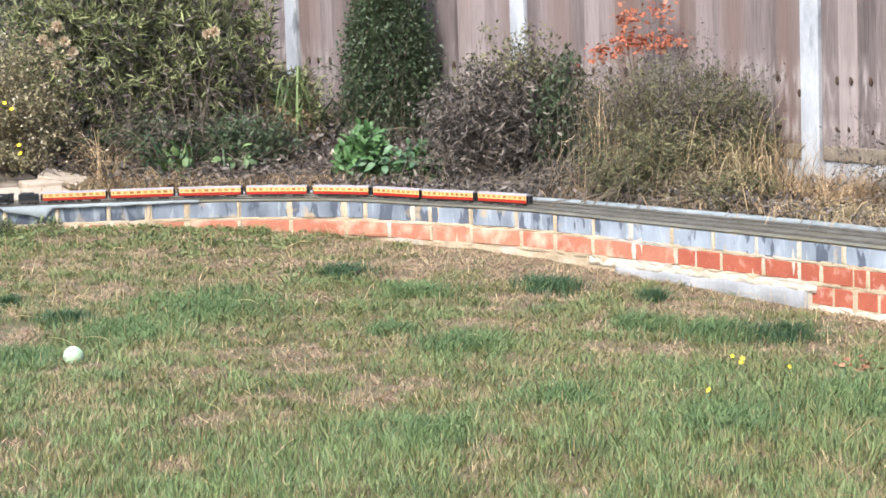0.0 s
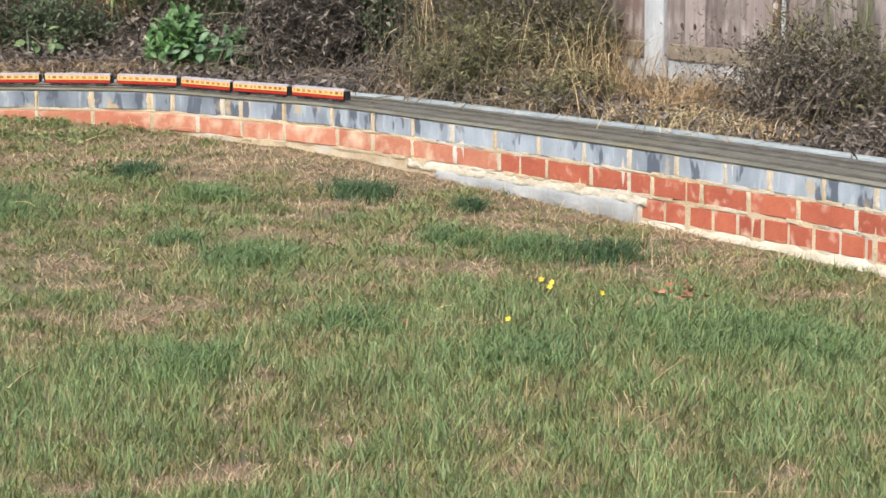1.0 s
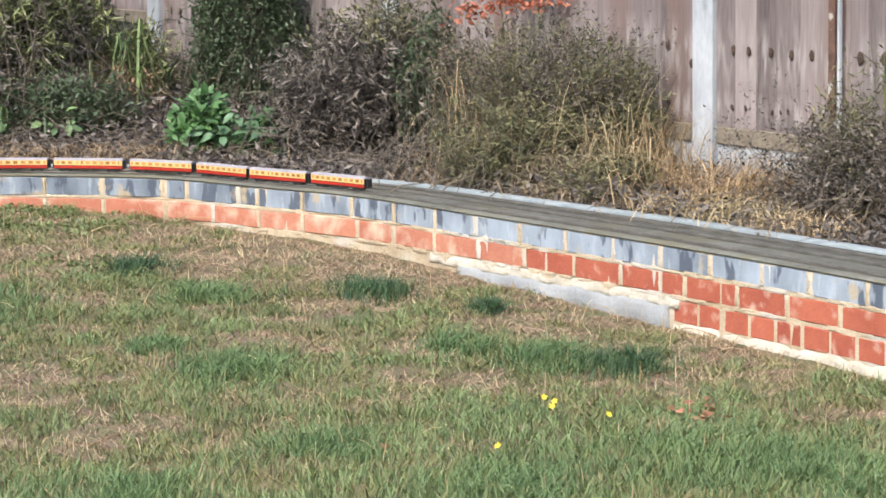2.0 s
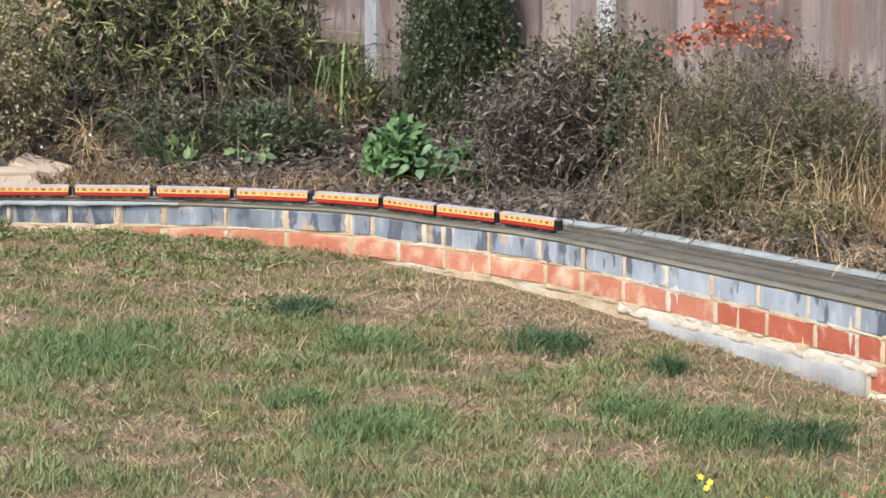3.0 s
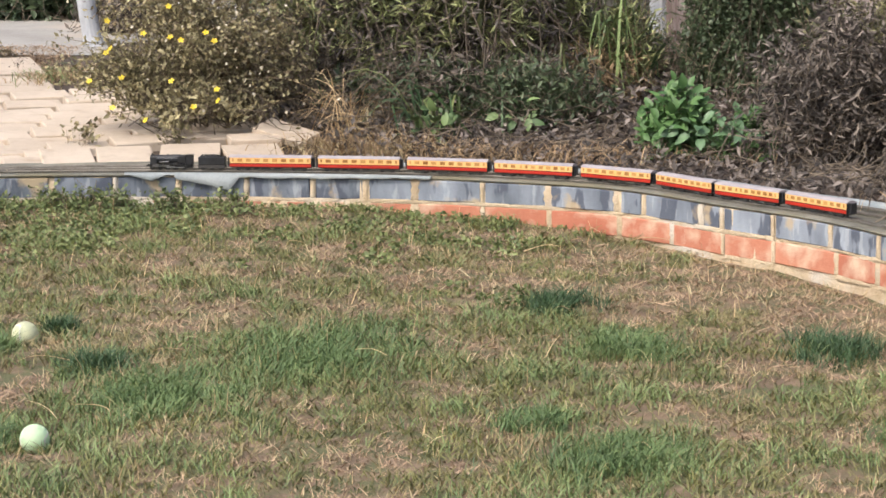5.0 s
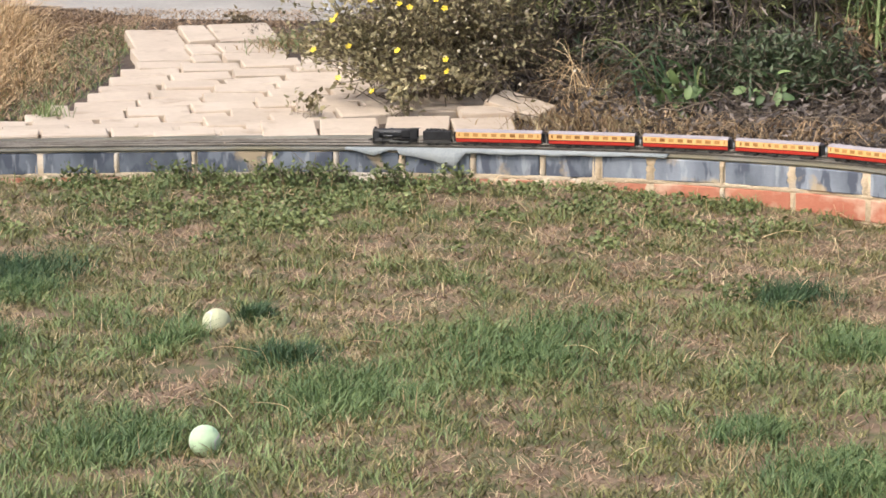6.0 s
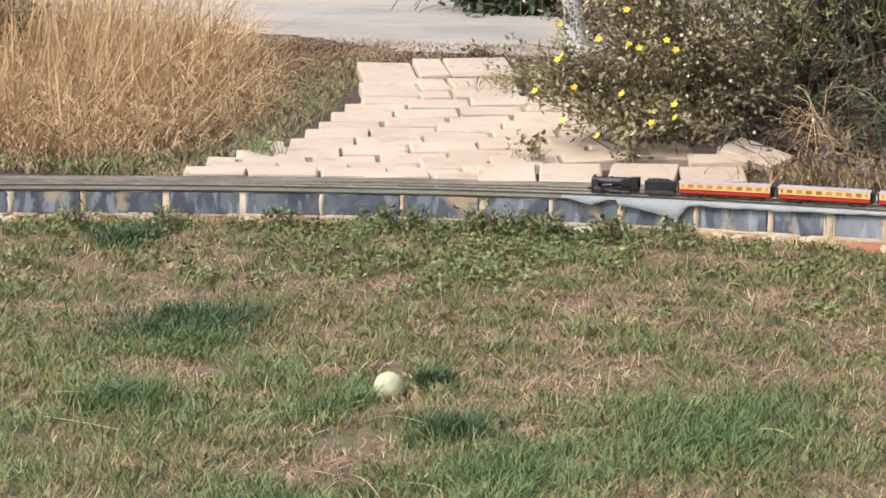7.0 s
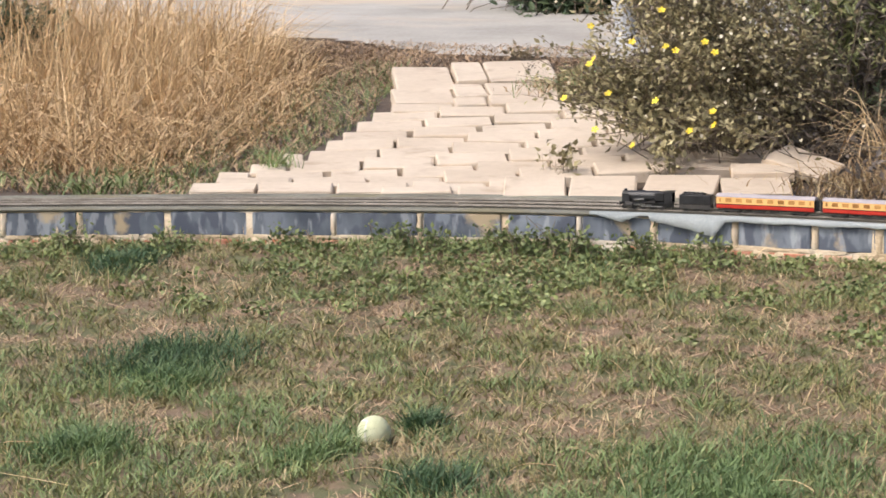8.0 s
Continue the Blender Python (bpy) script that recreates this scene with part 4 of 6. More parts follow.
bush("trailing_shrub", (-2.36, 8.22, 0.45), (0.24, 0.16, 0.15), 80, 24, 0.018, 0.5, M_SAGE, "open leafy sprays at the shrub's edge", "shrub", spread=0.06, lean=(-0.2, -0.1), scatter=0.012, lo=0.4, low=0.06, root=(0.10, 0.22))
bush("hedge", (-1.62, 8.95, 0.40), (0.50, 0.30, 0.62), 300, 54, 0.044, 0.17, M_HEDGE, "tall untidy olive-green hedge with browned tips", "hedge", spread=0.22, scatter=0.005, whorl=6, lo=0.42, brown=26)
bush("hedge", (-1.12, 9.0, 0.40), (0.36, 0.28, 0.60), 230, 54, 0.046, 0.15, M_HEDGE, "tall narrow-leaved hedge plant turning brown", "hedge", spread=0.18, scatter=0.005, whorl=6, lo=0.42, brown=26)
bush("hedge", (-1.75, 9.7, 0.48), (0.80, 0.35, 0.75), 300, 40, 0.036, 0.35, M_DARKLEAF, "dark overgrown hedge behind the flowering shrub", "hedge", spread=0.34, scatter=0.018)
bush("brown_shrub", (-0.98, 8.75, 0.38), (0.24, 0.2, 0.11), 110, 34, 0.024, 0.25, M_DRY, "brown dying growth at the hedge side", "shrub", spread=0.14, droop=0.3)
# dark leaves put here for the shade under and beside the hedge
bush("dark_bush", (-1.32, 8.70, 0.36), (0.46, 0.14, 0.13), 190, 26, 0.028, 0.35, M_DARKLEAF, "dark low growth standing in for the shade under the hedge", "bush", spread=0.24, brown=26, withered=M_DRY)
bush("dark_bush", (-0.96, 8.55, 0.36), (0.24, 0.13, 0.13), 130, 24, 0.028, 0.35, M_DARKLEAF, "dark growth standing in for the shaded hollow at the hedge side", "bush", spread=0.13)
bush("shrub_sprig", (-2.41, 8.07, 0.345), (0.050, 0.03, 0.042), 9, 9, 0.020, 0.5, M_SAGE, "small leafy sprig rooted between the stones", "sprig", spread=0.015, stem=0.001)
bush("shrub_sprig", (-2.13, 8.12, 0.35), (0.060, 0.03, 0.046), 10, 10, 0.021, 0.5, M_SAGE, "small leafy sprig hanging over the loose slabs", "sprig", spread=0.015, stem=0.001)
bush("trailing_shrub", (-1.98, 8.26, 0.41), (0.28, 0.10, 0.08), 34, 20, 0.018, 0.5, M_SAGE, "low leafy skirts of the flowering shrub", "shrub", spread=0.18, scatter=0.014, low=0.03)
# dense dark evergreen
evergreen, _ = bush("evergreen_shrub", (-0.30, 9.08, 0.40), (0.275, 0.22, 0.52), 720, 66, 0.018, 0.55, M_DARKLEAF, "dense dark green conical evergreen shrub", "shrub", spread=0.13, scatter=0.020, lo=0.10, stem=0.0014, taper=0.42)
k = 12000
up, turn = rng.random(k) ** 1.3, rng.uniform(0, 6.283, k)
girth = (0.255 - 0.16 * up) * np.sqrt(np.clip(up / 0.12, 0.35, 1)) * (0.82 + 0.22 * rng.random(k)) * (1 + 0.10 * np.sin(5 * turn + 9 * up))
at = np.array([-0.30, 9.08, 0.42]) + np.c_[girth * np.cos(turn), 0.8 * girth * np.sin(turn), 0.95 * up]
out = np.c_[np.cos(turn), np.sin(turn), np.full(k, 0.5)] + rng.normal(0, 0.6, (k, 3))
leaves("outer_foliage", at, out, 0.017 * (0.5 + rng.random(k)), 0.55, M_DARKLEAF, evergreen)
# withered shrub
bush("withered_shrub", (0.09, 8.05, 0.30), (0.40, 0.27, 0.27), 430, 38, 0.031, 0.24, M_DRY, "withered grey-brown shrub with curled dead leaves", "shrub", spread=0.16, droop=0.5, wob=0.10, brown=16)
bush("green_shrub", (0.20, 8.20, 0.30), (0.33, 0.20, 0.36), 300, 44, 0.020, 0.4, M_OLIVE, "olive green shrub against the fence", "shrub", spread=0.14, lo=0.4, brown=14)
bush("dark_bush", (0.38, 7.9, 0.32), (0.17, 0.15, 0.29), 150, 44, 0.022, 0.5, M_DARKLEAF, "small dark leafy bush among the dead growth", "bush", spread=0.08, brown=16)
# tall olive growth
bush("wild_growth", (0.74, 7.2, 0.29), (0.42, 0.30, 0.31), 620, 42, 0.026, 0.15, M_OLIVE, "bushy olive and straw coloured wild growth", "shrub", spread=0.2, scatter=0.013)
bush("wild_growth", (0.60, 6.90, 0.29), (0.34, 0.22, 0.19), 260, 36, 0.024, 0.2, M_OLIVE, "faded brown undergrowth beside the track", "shrub", spread=0.16, scatter=0.013)
grass_clump("dry_grass", (1.02, 6.80, 0.29), 180, 0.30, (0.13, 0.12), (-0.05, -0.2, 0.5), 0.0028, M_DRYGRASS, "tall dry straw grass in front of the fence post", category="grass", kind="stuff")
grass_clump("dry_grass", (0.75, 7.0, 0.29), 110, 0.46, (0.26, 0.16), (0.0, -0.1, 0.35), 0.0015, M_STRAW, "bleached grass stems through the wild growth", category="grass", kind="stuff")
grass_clump("dry_grass", (1.25, 6.45, 0.29), 900, 0.15, (0.18, 0.16), (0.1, -0.2, 0.9), 0.0028, M_DRYGRASS, "matted dry grass at the fence foot", category="grass", kind="stuff")
grass_clump("dry_grass", (1.18, 6.50, 0.29), 160, 0.20, (0.17, 0.15), (-0.1, -0.2, 0.7), 0.0026, M_STRAW, "bleached straw standing at the fence foot", category="grass", kind="stuff")
bush("seeding_stalks", (0.72, 7.12, 0.29), (0.50, 0.30, 0.38), 240, 30, 0.013, 0.35, M_LITTER, "thin brown seeding stalks standing through the wild growth", "stalks", spread=0.22, scatter=0.007, lo=0.62, low=0.3, stem=0.0012)
# low dry growth crowding up to the track
for s, n, m in ((4.95, 90, M_DRY), (5.25, 120, M_DRY), (5.55, 130, M_TAN), (5.75, 150, M_OLIVE), (7.35, 110, M_DRY)):
    p, _ = on_line(s, 0.56)
    bush("low_growth", (p[0], p[1], 0.295), (0.19, 0.16, 0.085), n, 24, 0.022, 0.25, m, "low dry weeds crowding up to the track", "weeds", spread=0.12, scatter=0.014, droop=0.2)
for s, m in ((5.1, M_DRYGRASS), (5.7, M_DRYGRASS), (6.2, M_STRAW), (6.5, M_HALM), (6.75, M_STRAW)):
    p, _ = on_line(s, 0.52)
    grass_clump("straw_fringe", (p[0], p[1], 0.292), 260, 0.080, (0.12, 0.10), (0.08, 0.05, 0.9), 0.0026, m, "matted straw grass along the track board", kind="stuff")
# dusky bush at the wall's near end
bush("dusky_bush", (1.55, 5.85, 0.29), (0.33, 0.33, 0.20), 300, 42, 0.018, 0.3, M_DRY, "dusky brown and green bush beside the track", "bush", spread=0.16)
bush("dusky_bush", (1.62, 5.9, 0.29), (0.30, 0.30, 0.19), 230, 40, 0.020, 0.25, M_OLIVE, "green shoots mixed into the dusky bush", "bush", spread=0.15)
bush("wispy_shrub", (1.62, 6.0, 0.32), (0.22, 0.22, 0.26), 80, 30, 0.026, 0.16, M_OLIVE, "wispy green shoots above the dusky bush", "shrub", spread=0.14)
# rust-leaved sapling
sapling = thing("sapling", label="young tree with layered rust-orange autumn leaves", category="sapling")
root = np.array([0.66, 7.64, 0.30])
tips = np.array([(0.49, 7.62, 0.855), (0.54, 7.60, 0.875), (0.65, 7.62, 0.915), (0.61, 7.66, 0.90), (0.70, 7.60, 0.89), (0.80, 7.62, 0.905), (0.62, 7.62, 1.01), (0.75, 7.62, 1.01), (0.68, 7.63, 1.12), (0.58, 7.60, 1.15)])
t = np.linspace(0, 1, 7)[None, :, None]
fork = np.array([0.655, 7.64, 0.66])
lines = root + (fork - root) * np.clip(t * 2, 0, 1) + (tips[:, None] - fork) * np.clip(t * 2 - 1, 0, 1) ** np.array([0.8, 1, 1.2])
stems("branchwork", lines, 0.004, M_TWIG, sapling)
at = np.repeat(tips, 62, 0) + rng.normal(0, 1, (620, 3)) * np.array([0.034, 0.025, 0.020])
way = rng.normal(0, 1, at.shape) * np.array([1, 1, 0.5]) - np.array([0, 0, 0.3])
leaves("foliage", at, way, 0.024 * (0.6 + 0.7 * rng.random(620)), 0.7, M_RUST, sapling)
# broad-leaved green plant
bush("green_plant", (-0.47, 8.17, 0.31), (0.105, 0.085, 0.125), 90, 18, 0.036, 0.6, M_BRIGHT, "fresh green broad-leaved garden plant", "plant", spread=0.06, lo=0.5, scatter=0.01)
bush("green_plant", (-0.20, 8.10, 0.31), (0.075, 0.06, 0.09), 44, 16, 0.034, 0.6, M_BRIGHT, "smaller green shoot of the garden plant", "plant", spread=0.04, lo=0.5, scatter=0.01)

plant = thing("broad_leaved_plant", label="cool green plant with large broad leaves", category="plant")
lines = twigs(46, (-0.32, 8.08, 0.31), (0.155, 0.07, 0.085), 0.04)
stems("branchwork", lines, 0.0025, M_BRIGHT, plant)["kind"] = "stuff"
way = unit(lines[:, -1] - lines[:, -3]) * np.array([1, 1, 0.2]) + rng.normal(0, 0.4, (46, 3)) - np.array([0, 0.45, 0.1])
broad_leaves("foliage", lines[:, -1], way, 0.062 * rng.uniform(0.5, 1.1, 46), 0.66, M_COOL, plant)
b = bmesh.new()
bmesh.ops.create_icosphere(b, subdivisions=2, radius=1.0)
for v in b.verts:
    v.co = Vector((v.co.x * 0.045, v.co.y * 0.03, v.co.z * 0.018)) * random.uniform(0.75, 1.15)
stone = tagged(part("broken_stone", b, M_SLAB), "pale broken stone lying in the bed", "stone")
stone.matrix_world = Matrix.Translation((-0.574, 8.345, 0.425)) @ Euler((0.2, 0.25, 0.4)).to_matrix().to_4x4()

# dry grass, verge and far shrubs beside the stone path

def left_of_stones(n, x0, x1, y0, y1, gap):
    """Random feet between x0 and x1 that keep clear of the stones and of the track."""
    x, y = rng.uniform(x0, x1, n), rng.uniform(y0, y1, n)
    edge = np.interp(y, [7.3, 7.45, 7.77, 7.98, 8.16, 8.32, 8.64, 8.79, 9.14, 9.5], [-3.2, -3.27, -3.36, -3.33, -3.28, -3.29, -3.31, -3.33, -3.43, -3.57]) - 0.01 - gap
    ok = (x < edge) & (behind(x, y) > 0.24)
    return x[ok], y[ok]


def drift(name, n, area, gap, height, tilt, width, material, label, droop):
    x, y = left_of_stones(n, *area, gap)
    h = height(x, y) * (0.45 + 0.6 * rng.random(len(x)))
    f = np.c_[x, y, bed_z(x, y)]
    tip = f + np.c_[rng.normal(0.12, tilt, len(x)) * h, rng.normal(-0.1, tilt, len(x)) * h, h]
    return tagged(blades(name, f, tip, width * (0.6 + 0.8 * rng.random(len(x))), material, droop=droop), label, "grass", kind="stuff")


def straw_top(x, y, tall):
    """Height of the dry grass: full well inside its patch, nothing past its ragged border."""
    edge = np.interp(y, [7.75, 8.0, 8.4, 8.8, 9.5, 9.9], [-3.55, -3.42, -3.44, -3.52, -3.85, -4.2])
    inside = np.clip((edge - x) / 0.35, 0, 1) * np.clip((y - 7.72) / 0.3, 0, 1)
    return tall * inside ** 0.55 * np.interp(x, [-4.9, -4.1, -3.6], [1.0, 0.75, 0.5]) + 0.004


drift("straw_grass", 2500, (-5.3, -3.55, 7.75, 9.8), 0.0, lambda x, y: straw_top(x, y, 0.50), 0.50, 0.0024, M_STRAW, "tall bleached dry grass beside the stone path", 0.15)
drift("straw_stalks", 700, (-5.2, -3.9, 8.1, 9.3), 0.0, lambda x, y: straw_top(x, y, 0.62), 0.20, 0.0032, M_STRAW, "upright bleached grass stalks beside the stone path", 0.05)
drift("straw_mat", 9500, (-5.3, -3.5, 7.75, 9.8), 0.0, lambda x, y: straw_top(x, y, 0.19), 2.0, 0.0027, M_STRAW, "fallen tangled straw beside the stone path", 0.35)
drift("straw_litter", 8000, (-5.2, -3.3, 7.5, 9.9), 0.03, lambda x, y: straw_top(x, y, 0.09) + 0.018, 1.2, 0.0036, M_DRYGRASS, "brown dead grass under the straw", 0.3)
drift("verge_grass", 3400, (-3.75, -3.1, 7.45, 9.6), 0.0, lambda x, y: 0.040 + 0 * x, 0.9, 0.0024, M_GREEN, "short green grass between the dry grass and the stones", 0.25)
drift("verge_thatch", 12000, (-4.6, -3.2, 7.5, 9.8), 0.02, lambda x, y: 0.026 + 0 * x, 1.5, 0.0021, M_THATCH, "dead grass lying beside the dry grass", 0.2)
drift("verge_weeds", 420, (-4.5, -3.45, 7.5, 8.0), 0.0, lambda x, y: 0.045 + 0 * x, 0.9, 0.007, M_WEED, "green weeds before the dry grass", 0.25)
drift("verge_turf", 14000, (-5.0, -2.9, 9.2, 10.0), -0.6, lambda x, y: 0.018 + 0 * x, 1.6, 0.0026, M_THATCH, "dead brown turf at the edge of the concrete path", 0.25)
grass_clump("border_grass", (-2.89, 9.42, 0.445), 700, 0.035, (0.07, 0.16), (0.0, -0.1, 1.2), 0.0026, M_DRYGRASS, "dead grass filling the gap beside the far stones", kind="stuff")
grass_clump("border_grass", (-2.90, 9.40, 0.445), 260, 0.045, (0.06, 0.15), (0.0, -0.1, 0.9), 0.0026, M_GREEN, "green grass in the gap beside the far stones", kind="stuff")
grass_clump("stone_tuft", (-3.25, 7.97, 0.335), 70, 0.06, (0.03, 0.02), (0.0, -0.1, 0.7), 0.0028, M_GREEN, "small grass tuft growing between the stones")
arching_plant((-1.60, 8.40, 0.34), 60, 0.30, 0.13, 0.0036, M_STRAW, "arching straw tussock at the hedge foot")
arching_plant((-1.54, 8.36, 0.34), 40, 0.20, 0.09, 0.0036, M_HALM, "bent dead blades of the straw tussock")
arching_plant((-1.30, 8.44, 0.35), 12, 0.30, 0.13, 0.012, M_WEED, "bright green strap leaves at the hedge foot")
bush("bare_stalks", (-1.40, 8.42, 0.34), (0.42, 0.10, 0.26), 30, 2, 0.012, 0.4, M_TAN, "pale bare stalks leaning out of the hedge", "stalks", spread=0.22, wob=0.10, lo=0.6, low=0.12, stem=0.0024)
grass_clump("straw_tuft", (-1.48, 8.16, 0.31), 600, 0.06, (0.16, 0.08), (-0.1, -0.1, 1.0), 0.003, M_HALM, "pale dead grass between the slabs and the hedge", kind="stuff")
grass_clump("straw_tuft", (-1.48, 8.13, 0.31), 300, 0.10, (0.16, 0.09), (-0.1, -0.2, 0.9), 0.003, M_DRYGRASS, "dry tangled grass at the hedge foot", kind="stuff")
grass_clump("straw_tuft", (-0.95, 8.05, 0.31), 800, 0.06, (0.35, 0.09), (0.0, -0.2, 1.2), 0.003, M_DRYGRASS, "short dry grass behind the railway", kind="stuff")
grass_clump("iris_leaves", (-1.22, 8.45, 0.35), 14, 0.22, (0.12, 0.07), (0.1, -0.1, 0.7), 0.009, M_DARKGRASS, "green sword-shaped leaves at the hedge foot", category="plant")
bush("broad_weed", (-1.30, 8.28, 0.34), (0.08, 0.06, 0.06), 8, 4, 0.038, 0.6, M_TUFT, "broad green leaves at the hedge foot", "weed", spread=0.05, lo=0.6)
bush("broad_weed", (-1.02, 8.42, 0.36), (0.09, 0.06, 0.06), 7, 4, 0.036, 0.6, M_TUFT, "broad green leaves at the hedge foot", "weed", spread=0.05, lo=0.6)

arching_plant((1.00, 6.50, 0.29), 30, 0.24, 0.19, 0.0030, M_STRAW, "arching pale straw blades before the fence post")
arching_plant((0.92, 6.56, 0.29), 44, 0.22, 0.20, 0.0030, M_HALM, "bent straw blades beside the track board")
arching_plant((1.16, 6.22, 0.29), 70, 0.15, 0.07, 0.0034, M_STRAW, "fallen straw blades at the fence foot")
arching_plant((0.44, 7.06, 0.29), 34, 0.20, 0.36, 0.0030, M_STRAW, "tall pale straw blades at the side of the wild growth")
arching_plant((0.92, 6.78, 0.29), 36, 0.28, 0.27, 0.0030, M_HALM, "tall straw blades leaning out of the wild growth")
arching_plant((1.74, 6.02, 0.32), 46, 0.16, 0.40, 0.0040, M_WEED, "wispy green grass blades above the dusky bush")
grass_clump("dry_grass", (1.16, 6.12, 0.292), 650, 0.07, (0.11, 0.14), (0.05, 0.0, 1.1), 0.0026, M_HALM, "matted bleached straw between the track board and the fence", category="grass", kind="stuff")
bush("seeding_stalks", (1.32, 6.30, 0.29), (0.20, 0.14, 0.24), 26, 16, 0.013, 0.35, M_LITTER, "thin brown seeding stalks standing before the fence panel", "stalks", spread=0.12, scatter=0.008, lo=0.5, low=0.2, stem=0.0011)
bush("seeding_stalks", (0.42, 7.10, 0.29), (0.16, 0.14, 0.36), 40, 14, 0.012, 0.35, M_TAN, "tall pale stalks at the side of the wild growth", "stalks", spread=0.14, scatter=0.007, lo=0.6, low=0.4, stem=0.0014)
bush("wild_growth", (0.98, 7.05, 0.29), (0.17, 0.14, 0.24), 110, 36, 0.026, 0.16, M_OLIVE, "green shoots of the wild growth before the fence post", "shrub", spread=0.10, scatter=0.013)
arching_plant((1.30, 6.35, 0.29), 40, 0.18, 0.10, 0.0045, M_DRYGRASS, "flattened straw blades at the fence foot")
bush("tangled_growth", (-0.74, 9.04, 0.42), (0.17, 0.12, 0.20), 130, 34, 0.028, 0.2, M_HEDGE, "tangled green and brown growth before the fence", "shrub", spread=0.10, brown=18, withered=M_TAN)
arching_plant((-0.78, 8.98, 0.42), 46, 0.32, 0.28, 0.012, M_GREEN, "arching green strap-shaped leaves before the fence")
arching_plant((-0.70, 9.05, 0.42), 18, 0.26, 0.30, 0.013, M_DARKGRASS, "tall dark strap-shaped leaves before the fence")
arching_plant((-0.98, 8.90, 0.40), 26, 0.30, 0.18, 0.010, M_HEDGE, "low arching narrow leaves at the hedge side")
arching_plant((-1.36, 8.45, 0.345), 20, 0.26, 0.15, 0.010, M_DARKGRASS, "low green strap leaves at the hedge foot")
bush("dying_fern", (-0.84, 8.96, 0.41), (0.23, 0.13, 0.12), 150, 30, 0.026, 0.25, M_DRYGRASS, "russet dying growth below the fence", "plant", spread=0.12, droop=0.3)
# this bush's dark leaves make the hedge shadow below the raised panel
bush("dark_bush", (-0.95, 9.75, 0.48), (0.36, 0.16, 0.09), 150, 36, 0.026, 0.4, M_DARKLEAF, "dark low bush added to fill the hedge's shade below the fence panel", "bush", spread=0.18)
bush("brown_shrub", (-1.05, 9.2, 0.42), (0.10, 0.12, 0.26), 90, 34, 0.024, 0.3, M_DRY, "dry brown stems at the hedge side", "shrub", spread=0.06)
k = 9
foot = np.c_[rng.uniform(-1.15, -0.93, k), np.full(k, 10.45), np.full(k, 0.5)]
t = np.linspace(0, 1, 9)[None, :, None]
lines = foot[:, None] + np.array([0, 0, 1.0]) * t * 0.9 + np.cumsum(rng.normal(0, 0.012, (k, 9, 3)), 1) * np.array([1, 0.3, 0])
tagged(stems("climbing_vine", lines, 0.006, M_TWIG), "bare dark vine stems climbing before the fence", "vine")
bush("dark_bush", (-4.88, 9.0, 0.40), (0.26, 0.4, 0.20), 160, 40, 0.030, 0.4, M_DARKLEAF, "dark green bush behind the dry grass", "bush", spread=0.15)
bush("dark_bush", (-3.60, 11.55, 0.50), (0.55, 0.30, 0.30), 260, 40, 0.045, 0.55, M_DARKLEAF, "dark green leafy bush beyond the concrete path", "bush", spread=0.25)
# dry growth put where only hedge shadow darkens the path edge
bush("brown_shrub", (-3.02, 10.75, 0.52), (0.22, 0.25, 0.10), 90, 30, 0.030, 0.35, M_DRY, "dead growth added for the dark hedge shadow at the path's edge", "shrub", spread=0.14)
bush("russet_weed", (-3.20, 9.66, 0.475), (0.055, 0.04, 0.042), 16, 7, 0.020, 0.45, M_TAN, "small russet dock beside the concrete path", "weed", spread=0.02)
bush("dead_sprig", (-3.06, 9.40, 0.478), (0.022, 0.015, 0.010), 5, 5, 0.012, 0.5, M_DRY, "withered sprig lying on the stones", "sprig", spread=0.01, stem=0.001)
b = bmesh.new()
tube_into(b, (-2.95, 10.05, 0.48), (-3.06, 10.07, 1.15), 0.038, 0.033, 16)
tube_into(b, (-2.949, 10.05, 0.49), (-2.957, 10.051, 0.54), 0.048, 0.042, 16)
tagged(part("garden_post", b, M_POST), "pale grey leaning post beside the path", "post")

# litter of dead leaves and twigs over the bed
n = 80000
x, y = rng.uniform(-1.9, 2.0, n), rng.uniform(4.2, 10.6, n)
b = behind(x, y)
ok = (b > bed_wide(4.0) + 0.05) & (b < 3.0) & ~((x < -1.58) & (y < 8.34))
x, y = x[ok], y[ok]
at = np.c_[x, y, bed_z(x, y) + rng.random(len(x)) ** 2 * (0.05 + 0.08 * np.clip(np.sin(2.3 * x + 1.1 * y) * np.sin(3.1 * y + x), 0, 1))]
way = rng.normal(0, 1, at.shape)
way[:, 2] *= 0.8
tagged(leaves("leaf_litter", at, way, 0.031 * (0.4 + rng.random(len(x))), 0.40, M_LITTER), "curled dead brown leaves covering the soil", "leaf litter", kind="stuff")
k = 3000
at = at[rng.integers(0, len(at), k)]
run = rng.normal(0, 1, (k, 3)) * np.array([1, 1, 0.22])
run = unit(run) * rng.uniform(0.05, 0.22, (k, 1))
t = np.linspace(0, 1, 5)[None, :, None]
lines = at[:, None] + run[:, None] * t + rng.normal(0, 0.008, (k, 5, 3)) + np.array([0, 0, 0.02])
tagged(stems("fallen_twigs", lines, 0.0016 + 0.0016 * rng.random(k), M_TWIG), "dry broken twigs lying over the bed", "twigs", kind="stuff")

